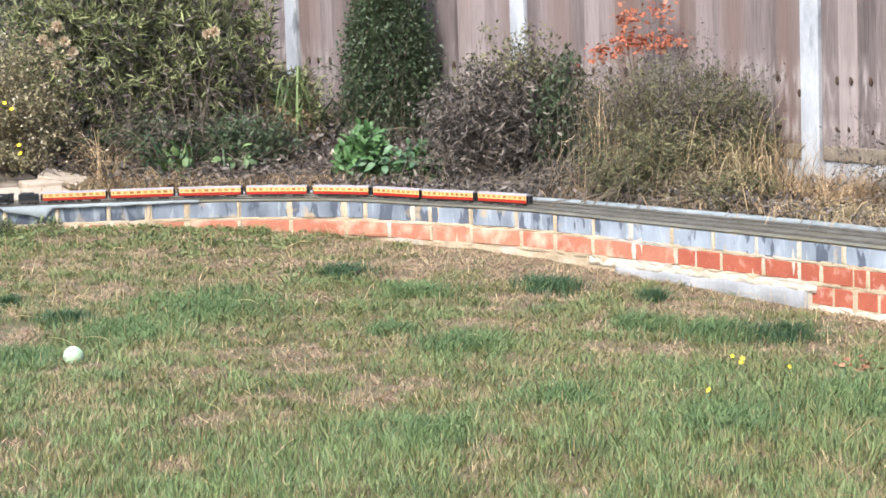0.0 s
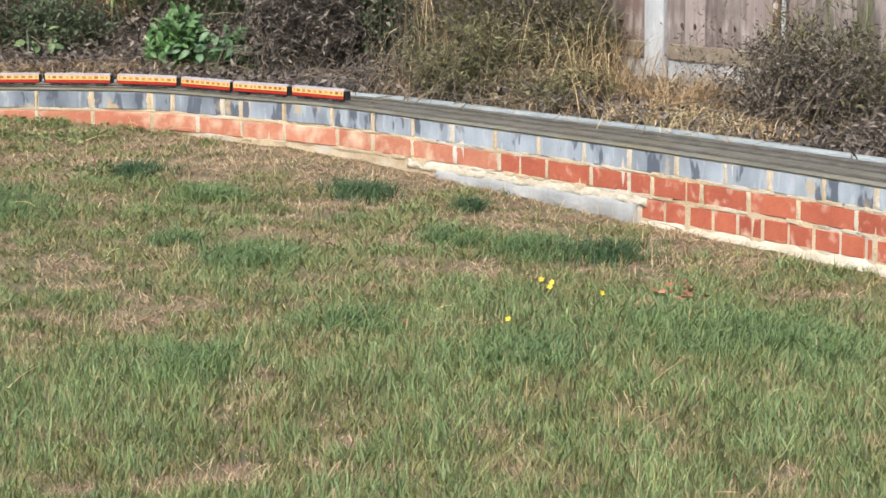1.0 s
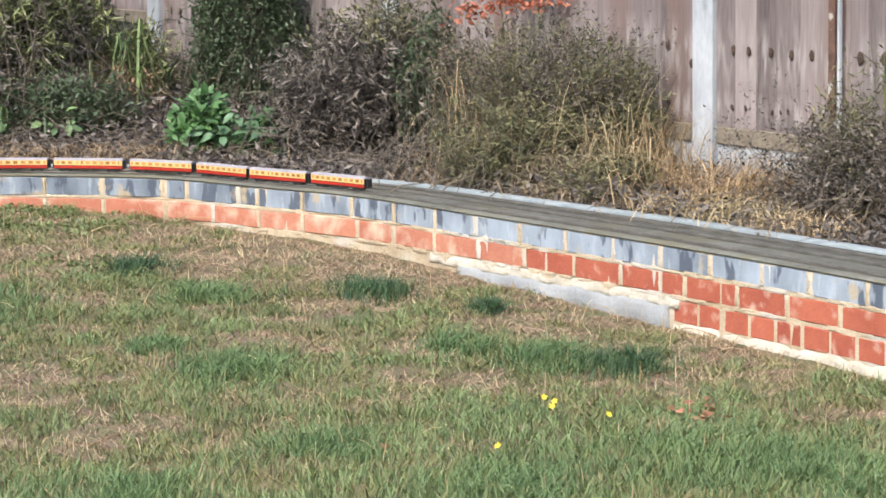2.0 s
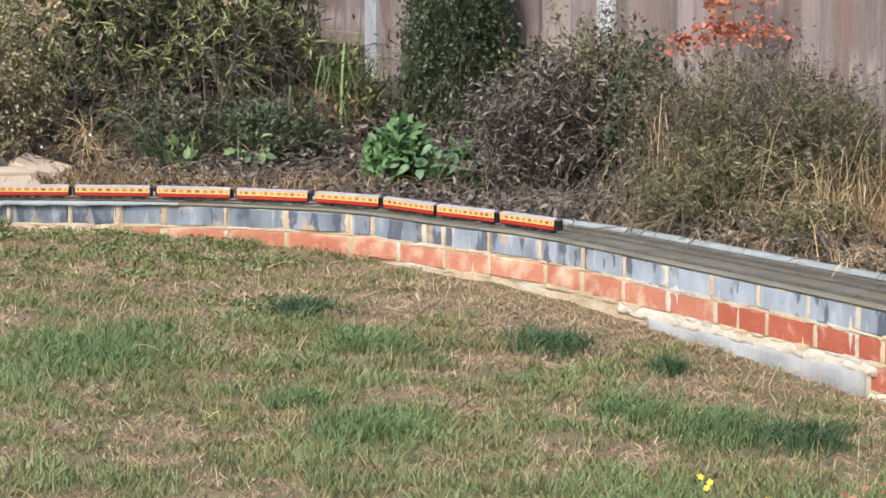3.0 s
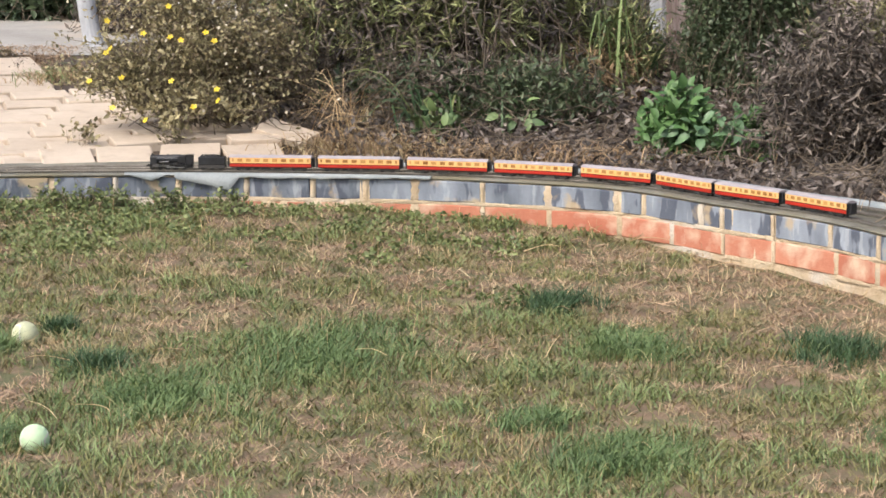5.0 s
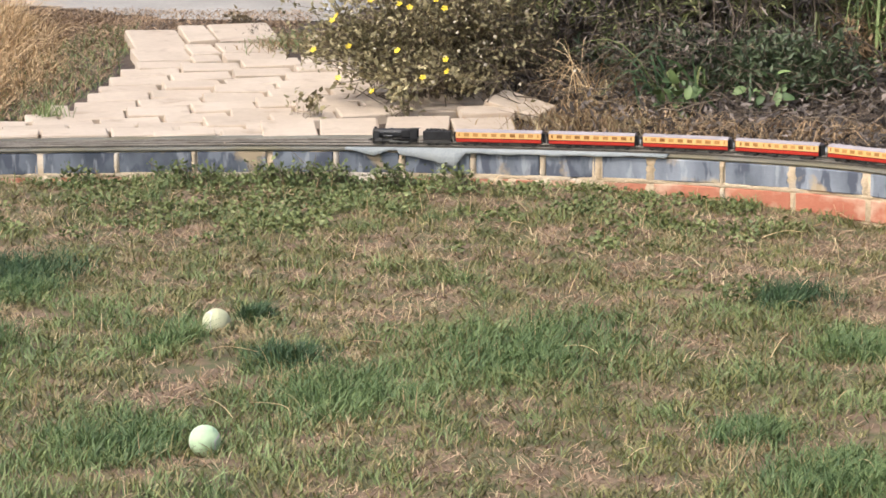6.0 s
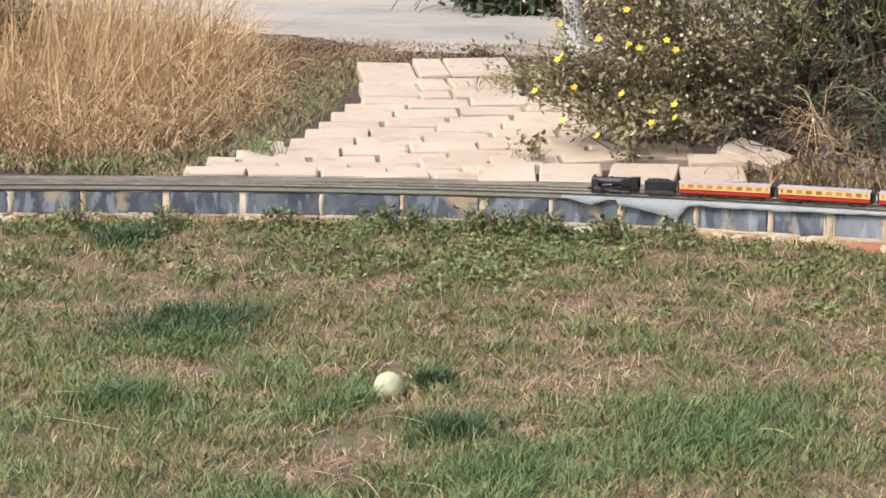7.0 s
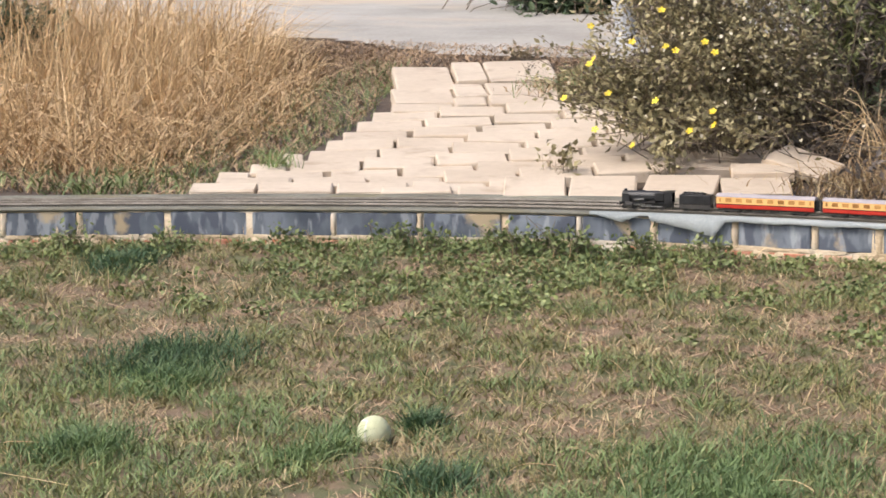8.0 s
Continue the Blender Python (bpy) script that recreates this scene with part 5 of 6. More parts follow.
# flowers and seed heads
flowers("yellow_flower", [(-2.338, 8.085, 0.642), (-2.345, 7.914, 0.565), (-2.299, 8.127, 0.558), (-2.05, 7.819, 0.576), (-1.934, 7.945, 0.539), (-1.929, 7.94, 0.503), (-2.044, 8.075, 0.469), (-2.135, 8.141, 0.691),
                         (-2.119, 8.06, 0.796), (-2.325, 8.06, 0.748), (-2.204, 8.06, 0.708), (-2.079, 8.06, 0.687), (-1.996, 8.06, 0.712), (-1.968, 8.06, 0.685), (-2.315, 8.06, 0.659), (-2.313, 8.06, 0.465), (-2.203, 8.06, 0.425)],
        0.011, M_YELLOW, "flowers on the shrub", "open yellow five-petalled flower")
flowers("buttercup", [(0.41, 4.18, 0.111), (0.42, 4.09, 0.106), (0.428, 4.11, 0.114), (0.54, 3.98, 0.105), (0.26, 3.72, 0.092)], 0.008, M_YELLOW, "flowers in the lawn", "small yellow flower standing in the lawn")
for hx, hy, hz in ((-1.82, 8.42, 0.93), (-1.75, 8.42, 0.95), (-1.79, 8.44, 0.85), (-1.72, 8.44, 0.90), (-1.85, 8.42, 0.96), (-1.13, 8.6, 0.955), (-1.10, 8.6, 0.965), (-1.78, 8.4, 1.02)):
    d = unit(rng.normal(0, 1, (70, 3)))
    tagged(leaves("dried_flower_head", np.array([hx, hy, hz]) + d * 0.006, d + np.array([0, -0.3, 0.2]), 0.024, 0.45, M_BEIGE), "beige dried flower head on the hedge", "flower", "dried flower heads")
k = 150
at = np.array([-2.02, 8.16, 0.72]) + rng.normal(0, 1, (k, 3)) * np.array([0.22, 0.12, 0.18])
at[:, 2] = np.clip(at[:, 2], 0.45, 1.3)
tagged(leaves("seed_heads", at, rng.normal(0, 1, at.shape), 0.013, 1.0, M_CREAM), "tiny cream seed heads over the flowering shrub", "seed heads", kind="stuff")

# ---- lawn grass ----
def lawn_points(n, x0, x1, y0, y1):
    x, y = rng.uniform(x0, x1, n), rng.uniform(y0, y1, n)
    ok = behind(x, y) < -0.012
    return x[ok], y[ok]


x, y = lawn_points(470000, -3.9, 2.0, 1.6, 7.7)
inview = (x > -2.2 - 0.30 * (y - 2.2)) & (x < 0.95 + 0.16 * (y - 1.6))
x, y = x[inview], y[inview]


def field(x, y, f, seed):
    """Smooth patches over the lawn, from about -1 to 1."""
    gx, gy = np.arange(-4.2, 2.4, 0.5 / f), np.arange(1.2, 8.2, 0.5 / f)
    g = np.random.default_rng(seed).normal(0, 1, (len(gy), len(gx)))
    u, v = (x - gx[0]) * f / 0.5, (y - gy[0]) * f / 0.5
    i, j = np.clip(u.astype(int), 0, len(gx) - 2), np.clip(v.astype(int), 0, len(gy) - 2)
    a, b = u - i, v - j
    a, b = a * a * (3 - 2 * a), b * b * (3 - 2 * b)
    return (g[j, i] * (1 - a) + g[j, i + 1] * a) * (1 - b) + (g[j + 1, i] * (1 - a) + g[j + 1, i + 1] * a) * b


bare = np.clip(0.9 * field(x, y, 4.0, 31) + 0.8 * field(x, y, 10.0, 32) - 0.85, 0, 1) * np.interp(y, [3.2, 4.8], [0.2, 1.0])
grown = rng.random(len(x)) > 0.85 * bare
x, y = x[grown], y[grown]
green = 0.35 * field(x, y, 1.2, 3) + 0.62 * field(x, y, 3.5, 4) + 0.72 * field(x, y, 9.0, 5) + np.interp(y, [1.6, 4.2, 5.2, 6.6, 7.6], [1.55, 1.12, 0.50, 0.14, 0.30]) + 0.16 * np.clip((-0.8 - x) / 0.6, 0, 1)
SCORCHED = [(-2.65, 6.6, 0.12), (-2.78, 6.44, 0.07), (-2.02, 6.51, 0.06), (-2.33, 5.73, 0.07), (-1.16, 6.24, 0.11), (-1.84, 6.75, 0.06), (-2.0, 5.98, 0.07), (-1.6, 6.71, 0.08), (-1.75, 5.05, 0.09), (-0.72, 6.62, 0.13), (-1.27, 4.9, 0.07),
            (-0.72, 5.66, 0.11), (-1.75, 5.35, 0.06), (-0.88, 4.7, 0.11), (0.05, 6.4, 0.18), (-0.12, 6.76, 0.16), (0.46, 5.42, 0.13), (-0.15, 4.5, 0.08), (-0.19, 5.47, 0.11), (-1.3, 7.4, 0.16), (-0.48, 4.08, 0.12), (-0.75, 4.27, 0.12),
            (0.67, 5.35, 0.11), (0.25, 4.66, 0.09), (-0.37, 6.56, 0.15), (-1.11, 3.74, 0.17), (-1.48, 4.08, 0.15), (0.28, 6.3, 0.17), (-0.87, 6.45, 0.16), (1.02, 4.66, 0.09), (0.76, 4.59, 0.08)]
TUFTS = [(-2.57, 6.17, 0.12, 1), (-1.62, 5.45, 0.06, 1), (-2.38, 5.45, 0.08, 0), (-3.22, 7.05, 0.07, 1), (-1.95, 5.6, 0.06, 0), (-1.83, 5.85, 0.03, 1), (-2.5, 6.0, 0.07, 0), (-1.12, 5.65, 0.19, 0), (-1.41, 5.18, 0.15, 0), (-0.64, 6.34, 0.07, 1),
         (-0.41, 5.87, 0.10, 0), (-0.33, 4.8, 0.12, 0), (-1.73, 4.73, 0.11, 0), (0.07, 5.95, 0.085, 1), (-0.55, 5.1, 0.06, 0), (0.28, 5.1, 0.08, 0), (0.49, 4.93, 0.10, 0), (0.67, 4.83, 0.10, 1), (0.39, 5.63, 0.035, 1), (0.79, 3.75, 0.24, 0),
         (-0.13, 3.89, 0.11, 0), (0.98, 3.53, 0.13, 0), (-0.58, 3.5, 0.15, 0), (0.26, 3.51, 0.15, 0)]
for qx, qy, qr in SCORCHED:
    green -= 1.15 * np.exp(-((x - qx) / qr) ** 2 - ((y - qy) / (1.7 * qr)) ** 2)
for qx, qy, qr, dark in TUFTS:
    green += (0.5 if dark else 0.8) * np.exp(-((x - qx) / qr) ** 2 - ((y - qy) / (1.5 * qr)) ** 2)
green -= np.clip((x + 0.9) / 0.5, 0, 1) * (0.7 + 0.5 * np.clip((x - 0.6) / 0.4, 0, 1)) * np.exp(behind(x, y) / 0.35)
live = green + rng.normal(0, 0.24, len(x)) > 0.05
lush = live & (rng.random(len(x)) < np.clip(0.75 * (green - 0.55), 0, 0.85))
for name, pick, lean, material, label in (("lawn_grass", live & ~lush, 0.8, M_GRASS, "short patchy lawn grass, part green and part scorched"),
                                          ("lush_grass", lush, 0.7, M_GREEN, "fresh green grass in the better patches of the lawn"),
                                          ("lawn_thatch", ~live, 1.25, M_THATCH, "bleached dead grass matted in the lawn")):
    px, py = x[pick], y[pick]
    g = np.clip(green[pick], -1, 1.2)
    h = (0.008 + 0.022 * rng.random(len(px)) ** 2 + 0.016 * g.clip(0)) * np.interp(py, [2.5, 4.6], [1.45, 1.0]) * (0.75 if material is M_THATCH else 1.0)
    foot = np.c_[px, py, ground_z(px, py) - 0.002]
    slant = lean * np.interp(py, [3.4, 5.2], [0.55, 1.0])
    tip = foot + np.c_[rng.normal(0, 1, len(px)) * h * slant, rng.normal(0, 1, len(px)) * h * slant, h * rng.uniform(0.5, 1.0, len(px))]
    tagged(blades(name, foot, tip, 0.0017 + 0.0015 * rng.random(len(px)), material, droop=0.06 if material is M_THATCH else 0.2), label, "grass", kind="stuff")

# dead yellow blades standing and lying among the green
pick = np.flatnonzero(rng.random(len(x)) < 0.085 * (1 + 0.5 * np.clip(field(x, y, 5.0, 11), -1.6, 2)) * np.interp(green, [-0.5, 0.3, 1.5], [1.0, 0.9, 0.5]))
px, py = x[pick], y[pick]
h = 0.012 + 0.026 * rng.random(len(px)) ** 1.6
foot = np.c_[px, py, ground_z(px, py)]
tip = foot + np.c_[rng.normal(0, 0.5, len(px)) * h, rng.normal(0, 0.5, len(px)) * h, h * rng.uniform(0.5, 1.0, len(px))]
tagged(blades("dead_blades", foot, tip, 0.0016 + 0.0014 * rng.random(len(px)), M_HALM, droop=0.15), "straw-yellow dead blades among the lawn grass", "grass", kind="stuff")

# stray pale stalks in the lawn
k = 900
pick = rng.integers(0, len(x), k)
foot = np.c_[x[pick], y[pick], ground_z(x[pick], y[pick])]
run = rng.normal(0, 1, (k, 3)) * np.array([1, 1, 0.0])
run = unit(run) * rng.uniform(0.004, 0.06, (k, 1)) * (rng.random((k, 1)) ** 1.5) + np.c_[np.zeros((k, 2)), rng.uniform(0.01, 0.06, k)]
t = np.linspace(0, 1, 5)[None, :, None]
lines = foot[:, None] + run[:, None] * t + np.array([0, 0, 0.006]) * np.sin(t * 3.14) + np.array([0, 0, 0.010])
tagged(stems("lawn_stalks", lines, 0.0008 + 0.0008 * rng.random(k), M_STRAW), "pale dry stalks scattered through the lawn", "stalks", kind="stuff")

for tx, ty, tr, dark in TUFTS:
    n = int(26000 * tr)
    f = np.c_[rng.normal(tx, tr * 0.62, n), rng.normal(ty, tr * 0.85, n), np.zeros(n)]
    f = f[field(f[:, 0], f[:, 1], 8.0, 21) + rng.normal(0, 0.4, n) > -0.55]
    n = len(f)
    f = f[behind(f[:, 0], f[:, 1]) < -0.01]
    n = len(f)
    f[:, 2] = ground_z(f[:, 0], f[:, 1])
    hh = (0.018 if dark else 0.016) + 0.030 * rng.random(n) ** 1.5
    tip = f + np.c_[rng.normal(0.15, 0.7, n) * hh, rng.normal(0, 0.7, n) * hh, hh]
    tagged(blades("grass_tuft", f, tip, 0.0021, M_DARKGRASS if dark else M_TUFT, droop=0.25), "lush darker green tuft in the lawn", "grass", "tufts in the lawn", kind="stuff")

# long bent stalks lying across the turf
k = 46
pick = rng.integers(0, len(x), k)
foot = np.c_[x[pick], y[pick], ground_z(x[pick], y[pick]) + 0.012]
turn = rng.uniform(0, 6.283, k)
run = np.c_[np.cos(turn), np.sin(turn), rng.uniform(0.0, 0.30, k)] * rng.uniform(0.06, 0.17, (k, 1))
t = np.linspace(0, 1, 8)[None, :, None]
lines = foot[:, None] + run[:, None] * t + np.array([0, 0, 0.009]) * np.sin(t * 3.14) + rng.normal(0, 0.012, (k, 1, 3)) * np.array([1, 1, 0]) * np.sin(t * 3.14)
tagged(stems("long_stalks", lines, 0.0011 + 0.0009 * rng.random(k), M_STRAW), "long pale bent stalks lying across the lawn", "stalks", kind="stuff")

# low broad-leaved weeds along the wall foot
k = 38000
x, y = rng.uniform(-3.7, -0.7, k), rng.uniform(6.2, 7.7, k)
d = behind(x, y)
ok = (d < -0.015) & (d > -1.0) & (0.6 * field(x, y, 3.0, 9) + 0.5 * field(x, y, 8.0, 12) + 1.25 * np.exp(d / 0.30) + 0.5 * np.exp(-((x + 2.2) / 0.45) ** 2 - ((d + 0.3) / 0.35) ** 2) > 0.68)
x, y, d = x[ok], y[ok], d[ok]
at = np.c_[x, y, ground_z(x, y) + 0.006 + 0.020 * rng.random(len(x)) * np.clip(-d / 0.15, 0.4, 1)]
way = rng.normal(0, 1, at.shape)
way[:, 2] = np.abs(way[:, 2]) * 0.5
tagged(leaves("lawn_weeds", at, way, 0.013 * (0.6 + 0.8 * rng.random(len(x))), 0.7, M_WEED), "low green broad-leaved weeds along the wall foot", "weeds", kind="stuff")

# clumps of taller weeds against the wall
for s, big, tall in ((1.26, 0.7, 0.8), (1.52, 0.5, 0.6), (1.85, 0.5, 0.8), (2.13, 0.9, 1.2), (2.22, 0.6, 0.7), (2.42, 0.9, 0.9), (2.52, 1.2, 1.1), (2.63, 0.8, 0.9), (2.78, 0.9, 0.7), (2.97, 0.8, 0.6)):
    p, _ = on_line(s, -0.05 - 0.05 * random.random())
    bush("weed_clump", (p[0], p[1], float(ground_z(p[0], p[1]))), (0.10 * big, 0.05, 0.012 * tall), int(24 * big), 12, 0.014, 0.6, M_WEED, "leafy green weeds grown up against the wall", "weed", spread=0.07 * big, stem=0.0012, scatter=0.010)
    k = int(90 * big)
    f = np.c_[rng.normal(p[0], 0.07 * big, k), rng.normal(p[1], 0.03, k), np.full(k, float(ground_z(p[0], p[1])))]
    tip = f + np.c_[rng.normal(0, 0.035, k), rng.normal(0, 0.02, k), rng.uniform(0.015, 0.055 * tall, k)]
    tagged(blades("tall_grass", f, tip, 0.0026, M_GREEN, droop=0.15), "taller grass left uncut along the wall", "grass", kind="stuff")

# thinner turf over the rest of the lawn
n = 170000
x, y = rng.uniform(-6.5, 3.2, n), rng.uniform(-6.5, 7.4, n)
ok = (behind(x, y) < -0.05) & ~((x > -2.2 - 0.30 * (y - 2.2)) & (x < 0.95 + 0.16 * (y - 1.6)) & (y > 1.6))
ok &= rng.random(n) < np.minimum(np.minimum(x + 6.5, 3.2 - x), y + 6.5) / 1.8
x, y = x[ok], y[ok]
rich = 0.6 * field(x, y, 1.2, 3) + 0.6 * field(x, y, 3.5, 4) + rng.normal(0, 0.35, len(x)) - 0.10
for pick, material, label in ((rich > 0, M_TUFT, "green turf over the rest of the lawn"), (rich <= 0, M_GRASS, "thinner patchy turf over the rest of the lawn")):
    px, py = x[pick], y[pick]
    h = rng.uniform(0.015, 0.04, len(px))
    foot = np.c_[px, py, ground_z(px, py) - 0.004]
    tip = foot + np.c_[rng.normal(0, 1.3, len(px)) * h, rng.normal(0, 1.3, len(px)) * h, h]
    tagged(blades("outer_turf", foot, tip, 0.012, material, droop=0.2), label, "grass", kind="stuff")

# dead leaves lying on the lawn
at = np.concatenate([np.array([0.79, 4.15, 0]) + rng.normal(0, 1, (24, 3)) * np.array([0.03, 0.05, 0]), np.array([[0.006, 3.848, 0], [-3.25, 7.2, 0], [-1.2, 7.1, 0]])])
at[:, 2] = ground_z(at[:, 0], at[:, 1]) + 0.030
tagged(leaves("fallen_leaves", at, rng.normal(0, 1, at.shape) * np.array([1, 1, 0.3]), 0.028, 0.55, M_RUSTBROWN), "reddish-brown dead leaves lying on the lawn", "leaves", kind="stuff")

# ---- tennis balls ----
def build_ball(material, label, at, turn, size=1.0):
    t = thing("tennis_ball", Matrix.Translation(at) @ turn @ Matrix.Scale(size, 4), label=label, category="ball")
    b = bmesh.new()
    bmesh.ops.create_uvsphere(b, u_segments=32, v_segments=20, radius=0.033)
    part("felt", b, material, t, smooth=True)
    k = 72
    pts = []
    for i in range(k):
        a = i / k * 2 * math.pi
        aa = 0.44
        p = Vector((math.cos(a) + aa * math.cos(3 * a) * 0.5, math.sin(a) - aa * math.sin(3 * a) * 0.5, 1.1 * math.cos(2 * a)))
        pts.append(p.normalized() * 0.0331)
    b = bmesh.new()
    ring = []
    for i, p in enumerate(pts):
        w = (pts[(i + 1) % k] - pts[i - 1]).cross(p).normalized() * 0.0016
        ring.append((b.verts.new(p * 1.004 - w), b.verts.new(p * 1.004 + w), b.verts.new(p * 0.985 + w), b.verts.new(p * 0.985 - w)))
    for i in range(k):
        a, c = ring[i], ring[(i + 1) % k]
        for j in range(4):
            b.faces.new((a[j], a[(j + 1) % 4], c[(j + 1) % 4], c[j]))
    bmesh.ops.recalc_face_normals(b, faces=b.faces)
    part("seam", b, M_SEAM, t)
    return t


build_ball(M_BALL, "faded yellow-green tennis ball lying on the lawn", (-1.887, 5.750, 0.140), Euler((0.5, 0.3, 0.8)).to_matrix().to_4x4())
build_ball(M_MINT, "pale mint green ball lying on the lawn", (-1.552, 4.755, 0.107), Euler((1.1, 0.2, 0.1)).to_matrix().to_4x4(), 0.95)

# ---- stone path, concrete path ----
PATH_EDGE = np.array(((-9, 12.2), (-5.86, 10.9), (-4.85, 10.02), (-4.1, 10.05), (-3.5, 9.80), (-2.9, 9.82), (-2.6, 10.8), (-2.8, 13.6), (-9, 13.6)))


def path_keep(c):
    """Whether places lie inside the path's outline."""
    inside = np.zeros(len(c), bool)
    for p, q in zip(PATH_EDGE, np.roll(PATH_EDGE, -1, 0)):
        over = (p[1] > c[:, 1]) != (q[1] > c[:, 1])
        inside ^= over & (c[:, 0] < (q[0] - p[0]) * (c[:, 1] - p[1]) / np.where(q[1] == p[1], 1e-9, q[1] - p[1]) + p[0])
    return inside


tagged(grid_mesh("concrete_path", np.arange(-9, -2.4, 0.04), np.arange(9.7, 13.6, 0.04), lambda x, y: bed_z(x, y) + 0.005, M_PATH, path_keep), "grey weathered concrete garden path", "path", kind="structure")

U, V = np.array([0.906, 0.423]), np.array([-0.423, 0.906])
ORIGIN = np.array([-2.45, 7.72])
stone_path = thing("stone_path", label="path of loose pale sandstone setts laid in rows", category="path", kind="structure")


def slab_mesh(w, d, h):
    b = bmesh.new()
    vs = box_into(b, (-w / 2, -d / 2, -h), (w / 2, d / 2, 0), 0.004)
    for v in vs:
        v.co += Vector((random.uniform(-1, 1), random.uniform(-1, 1), random.uniform(-0.4, 0.4))) * 0.003
    me = bpy.data.meshes.new("slab")
    b.to_mesh(me)
    b.free()
    me.materials.append(M_SLAB)
    return me


_slabs = {}


def set_slab(u0, u1, v0, v1, lift, turn=0.0, tilt=0.0):
    """One stone of the path, its edges at u0 and u1 across it and at v0 and v1 along it."""
    while v1 - v0 > 0.04:
        c = ORIGIN + U * ((u0 + u1) / 2) + V * v0
        if behind(np.array([c[0]]), np.array([c[1]]))[0] > bed_wide(1.8) + 0.012:
            break
        v0 += 0.01
    else:
        return
    key = (round((u1 - u0) / 0.01), round((v1 - v0) / 0.01), random.randrange(3))
    if key not in _slabs:
        _slabs[key] = slab_mesh(key[0] * 0.01, key[1] * 0.01, 0.05)
    c = ORIGIN + U * ((u0 + u1) / 2) + V * ((v0 + v1) / 2)
    m = Matrix.Translation((c[0], c[1], bed_z(c[0], c[1]) + lift + random.uniform(-0.004, 0.005))) @ Matrix.Rotation(math.atan2(U[1], U[0]) + turn + random.uniform(-0.03, 0.03), 4, "Z") @ Matrix.Rotation(0.085 + tilt + random.uniform(-0.02, 0.03), 4, "X") @ Matrix.Rotation(random.uniform(-0.03, 0.03), 4, "Y")
    piece("slab", _slabs[key], m, stone_path)


# running bond: the middle of each row, and where one of its joints falls
for v, joint in ((-0.02, -0.03), (0.09, -0.12), (0.20, -0.24), (0.31, -0.15), (0.43, -0.056), (0.555, -0.169), (0.69, -0.121), (0.82, -0.073), (0.95, -0.028), (1.085, 0.014), (1.22, 0.059)):
    left = np.interp(v, [-0.02, 0.01, 0.19, 0.45, 0.63, 0.73, 0.84, 0.93, 1.05, 1.28], [-0.98, -0.98, -0.85, -0.775, -0.68, -0.594, -0.523, -0.484, -0.444, -0.366]) + random.uniform(-0.02, 0.02)
    right = 0.02 if v < 0.22 else np.interp(v, [0.2, 1.0, 1.3], [0.60, 0.56, 0.48])
    u = joint - 0.209 * 5
    while u < right:
        a, b = max(u, left), u + 0.209
        if b - a > 0.07:
            gap = random.choice((0.004, 0.006, 0.010))
            set_slab(a + gap, b - gap, v - 0.064, v + 0.064, 0.028 - 0.004 * min(1.0, max(0.0, (0.25 - v) / 0.25)), tilt=0.03 if v < 0.2 else 0.0)
        u += 0.209
# three columns of longer stones at the far end
for v0, v1 in ((1.292, 1.415), (1.425, 1.655), (1.665, 2.02)):
    for u0, u1, on in ((-0.29, -0.103, -0.03), (-0.095, 0.004, 0.03), (0.012, 0.235, 0.0)):
        set_slab(u0 + 0.02 * (v0 - 1.3), u1 + 0.02 * (v0 - 1.3), v0 + on, v1 + on, 0.030, 0.05)

# pale stones edging the far path
for k, (ex, ey, turn, sw) in enumerate(((-5.00, 10.22, -0.6, 0.30), (-5.21, 10.42, -0.75, 0.26), (-5.44, 10.60, -0.7, 0.34), (-5.72, 10.80, -0.6, 0.30), (-6.02, 10.98, -0.5, 0.36))):
    ob = new("edging_stone", slab_mesh(sw, 0.20, 0.06))
    ob.matrix_world = Matrix.Translation((ex, ey, 0.545)) @ Matrix.Rotation(turn, 4, "Z")
    tagged(ob, "pale flat stone edging the concrete path", "stone", "edging stones of the path")
# larger loose slabs beside the shrub
for lx, ly, lz, turn, tilt, roll, sw, sd in ((-2.410, 7.86, 0.331, 0.38, 0.13, 0, 0.17, 0.20), (-2.235, 7.915, 0.334, 0.32, 0.14, 0, 0.180, 0.19), (-2.028, 7.955, 0.336, 0.20, 0.16, 0, 0.195, 0.21), (-1.838, 8.02, 0.338, 0.38, 0.10, 0, 0.185, 0.17), (-1.865, 8.16, 0.366, 0.35, 0.08, 0, 0.17, 0.12), (-1.775, 8.25, 0.379, -0.30, 0.16, 0.24, 0.19, 0.13)):
    ob = new("loose_slab", slab_mesh(sw, sd, 0.045 if sd > 0.16 else 0.028))
    ob.matrix_world = Matrix.Translation((lx, ly, lz)) @ Matrix.Rotation(turn, 4, "Z") @ Matrix.Rotation(tilt, 4, "X") @ Matrix.Rotation(roll, 4, "Y")
    tagged(ob, "buff sandstone slab lying loose beside the shrub", "paving slab", "loose slabs beside the shrub")

# ---- bricks of the wall ----
def brick_mesh(length, height, material, depth=0.05):
    b = bmesh.new()
    box_into(b, (-length / 2, 0, -height / 2), (length / 2, depth, height / 2), 0.003)
    me = bpy.data.meshes.new("brick")
    b.to_mesh(me)
    b.free()
    me.materials.append(material)
    return me


_kinds = {}


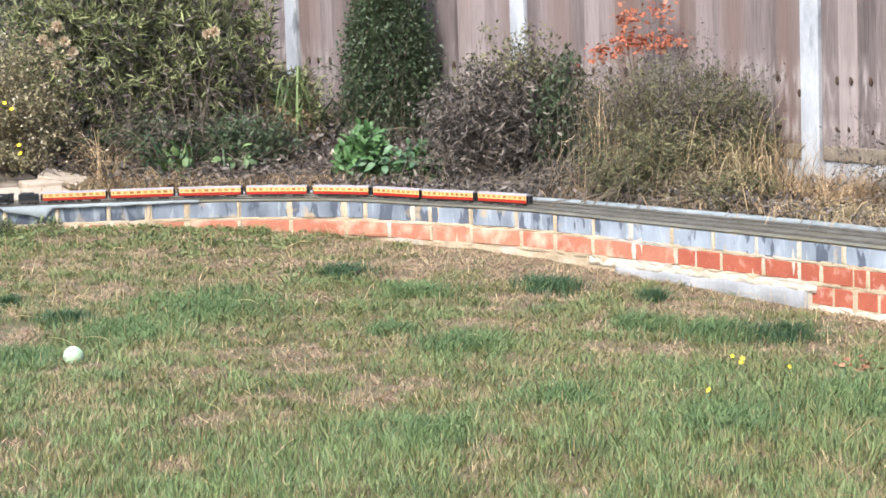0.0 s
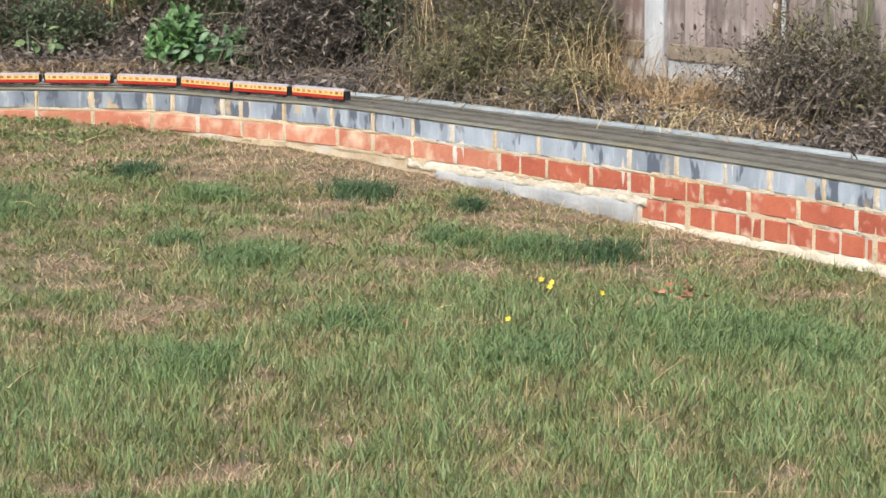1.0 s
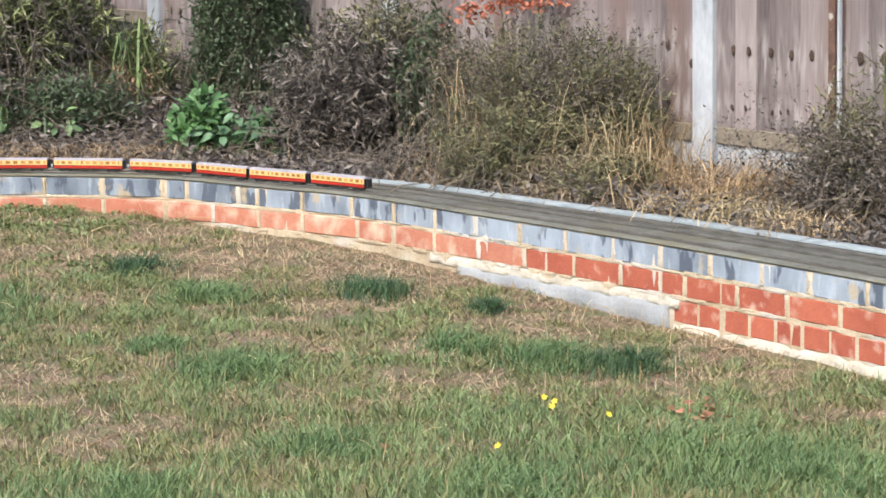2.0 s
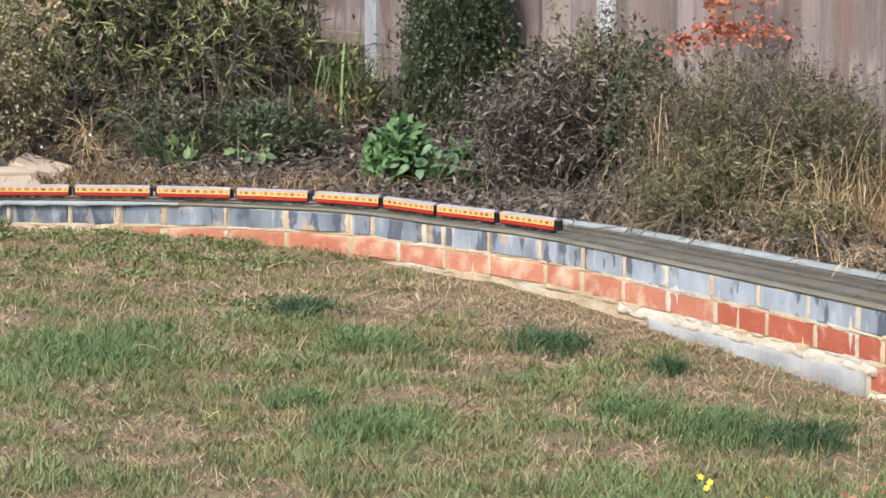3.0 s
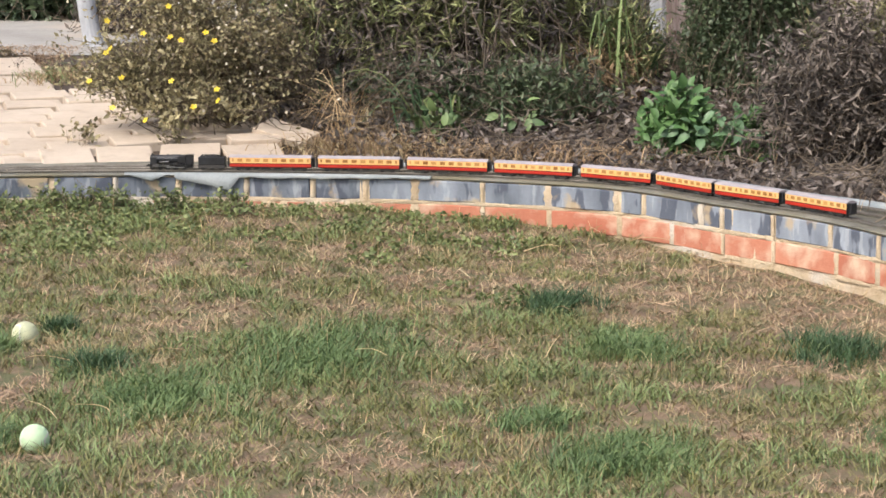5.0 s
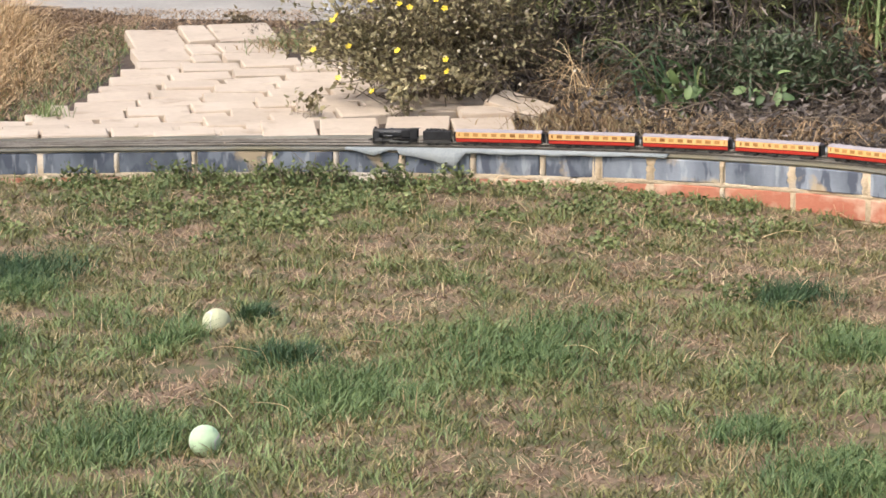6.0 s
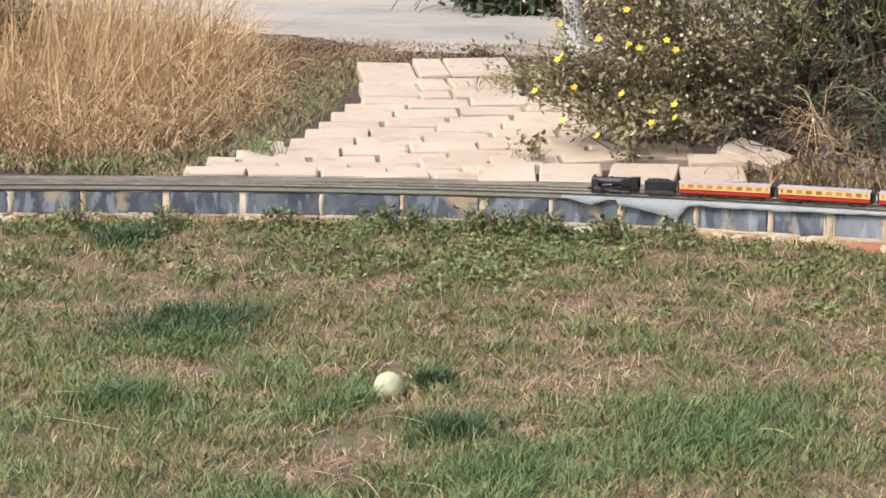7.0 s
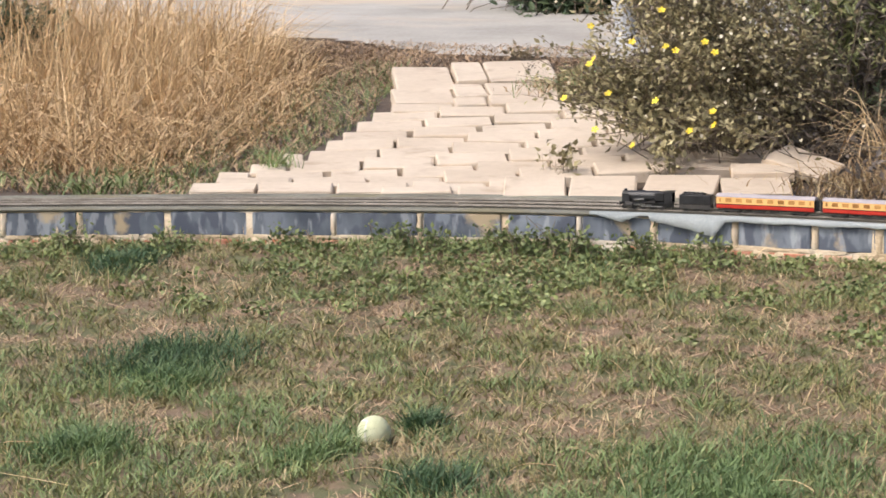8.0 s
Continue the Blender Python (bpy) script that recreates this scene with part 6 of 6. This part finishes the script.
def lay(name, s0, s1, zc, material, gap, height=0.065, proud=0.0):
    length = round((s1 - s0 - gap) / 0.005) * 0.005
    key = (length, height, material.name)
    if key not in _kinds:
        _kinds[key] = brick_mesh(length, height, material)
    a, _ = on_line(s0 + gap / 2)
    b, _ = on_line(s1 - gap / 2)
    way = unit(b - a)
    out = np.array([way[1], -way[0]])
    bulge = max(float((on_line(s0 + (s1 - s0) * k / 6)[0] - a) @ out) for k in range(7))
    mid = (a + b) / 2 + out * (max(bulge, 0.0) * 0.8 + 0.001 + proud)
    m = Matrix.Translation((mid[0], mid[1], zc)) @ Matrix.Rotation(math.atan2(way[1], way[0]), 4, "Z") @ Matrix.Rotation(random.uniform(-0.006, 0.006), 4, "Y")
    piece(name, _kinds[key], m, garden_wall)


BLUE = [0.16, 0.385, 0.61, 0.835, 1.066, 1.269, 1.506, 1.725, 1.95, 2.178, 2.405, 2.60, 2.80, 3.01, 3.22, 3.387, 3.54, 3.757, 3.976, 4.212, 4.325, 4.585, 4.675, 4.88, 5.12, 5.348, 5.58, 5.80, 6.026, 6.25, 6.48, 6.70, 6.925, 7.148, 7.345, 7.582]
while BLUE[-1] < LENGTH - 0.4:
    BLUE.append(BLUE[-1] + 0.225)
RED = [0.2 + 0.225 * k for k in range(15)] + [3.54, 3.76, 3.976, 4.223, 4.452, 4.683, 4.883, 5.149, 5.347, 5.574, 5.815, 6.052, 6.295, 6.516, 6.70, 6.811, 7.043, 7.256, 7.475, 7.724]
while RED[-1] < LENGTH - 0.4:
    RED.append(RED[-1] + 0.225)
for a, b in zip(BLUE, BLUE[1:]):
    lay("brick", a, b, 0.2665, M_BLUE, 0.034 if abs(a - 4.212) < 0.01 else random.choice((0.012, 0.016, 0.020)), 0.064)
for a, b in zip(RED, RED[1:]):
    lay("brick", a, b, 0.1945, M_RED if a > 5.9 else M_WASHED, random.choice((0.012, 0.016)), 0.062)
s = 6.755
while s < LENGTH - 0.4:
    lay("brick", s, s + 0.1125, 0.1205, M_RED, 0.014, 0.062)
    lay("brick", s + 0.05, s + 0.1625, 0.0300, M_RED, 0.014, 0.062)
    s += 0.1125

# mortar smeared unevenly over the edges of the joints
vs, fs = [], []
def daub(s, zc, half, tall, count, proud=0.0032):
    global vs, fs
    base = len(vs)
    ring = []
    h = count // 2
    for side in (1, -1):
        for i in range(h):
            f = (i / (h - 1) * 2 - 1) * side
            ring.append((s + side * half * random.uniform(0.55, 1.15), zc + f * tall))
    for lift, grow in ((proud, 0.75), (0.0006, 1.0)):
        for rs, rz in ring:
            p, _ = on_line(s + (rs - s) * grow, -lift)
            vs.append((*p, zc + (rz - zc) * (1.0 if grow == 1.0 else 0.9)))
    fs.append(np.arange(base, base + count)[None])
    for i in range(count):
        j = (i + 1) % count
        quads.append((base + i, base + count + i, base + count + j, base + j))


quads = []
for a in BLUE[2:]:
    if a < 3.0 and random.random() < 0.3:
        continue
    daub(a + random.uniform(-0.003, 0.003), 0.2665, random.choice((0.008, 0.010, 0.013, 0.017)) if a > 3.3 else random.choice((0.007, 0.009, 0.011)), 0.031, 14)
for a in RED[12:]:
    daub(a + random.uniform(-0.003, 0.003), 0.1945, random.uniform(0.007, 0.014), 0.030, 14)
for k in range(360):
    s = random.uniform(1.0, LENGTH - 0.6)
    daub(s, random.choice((0.2315, 0.2315, 0.160 if s > 4 else 0.2315)), random.uniform(0.012, 0.045), random.uniform(0.003, 0.008), 14, 0.0020)
smears = raw_mesh("mortar_smears", np.array(vs), [np.concatenate(fs), np.array(quads)], M_MORTAR, garden_wall)
smears["kind"] = "stuff"
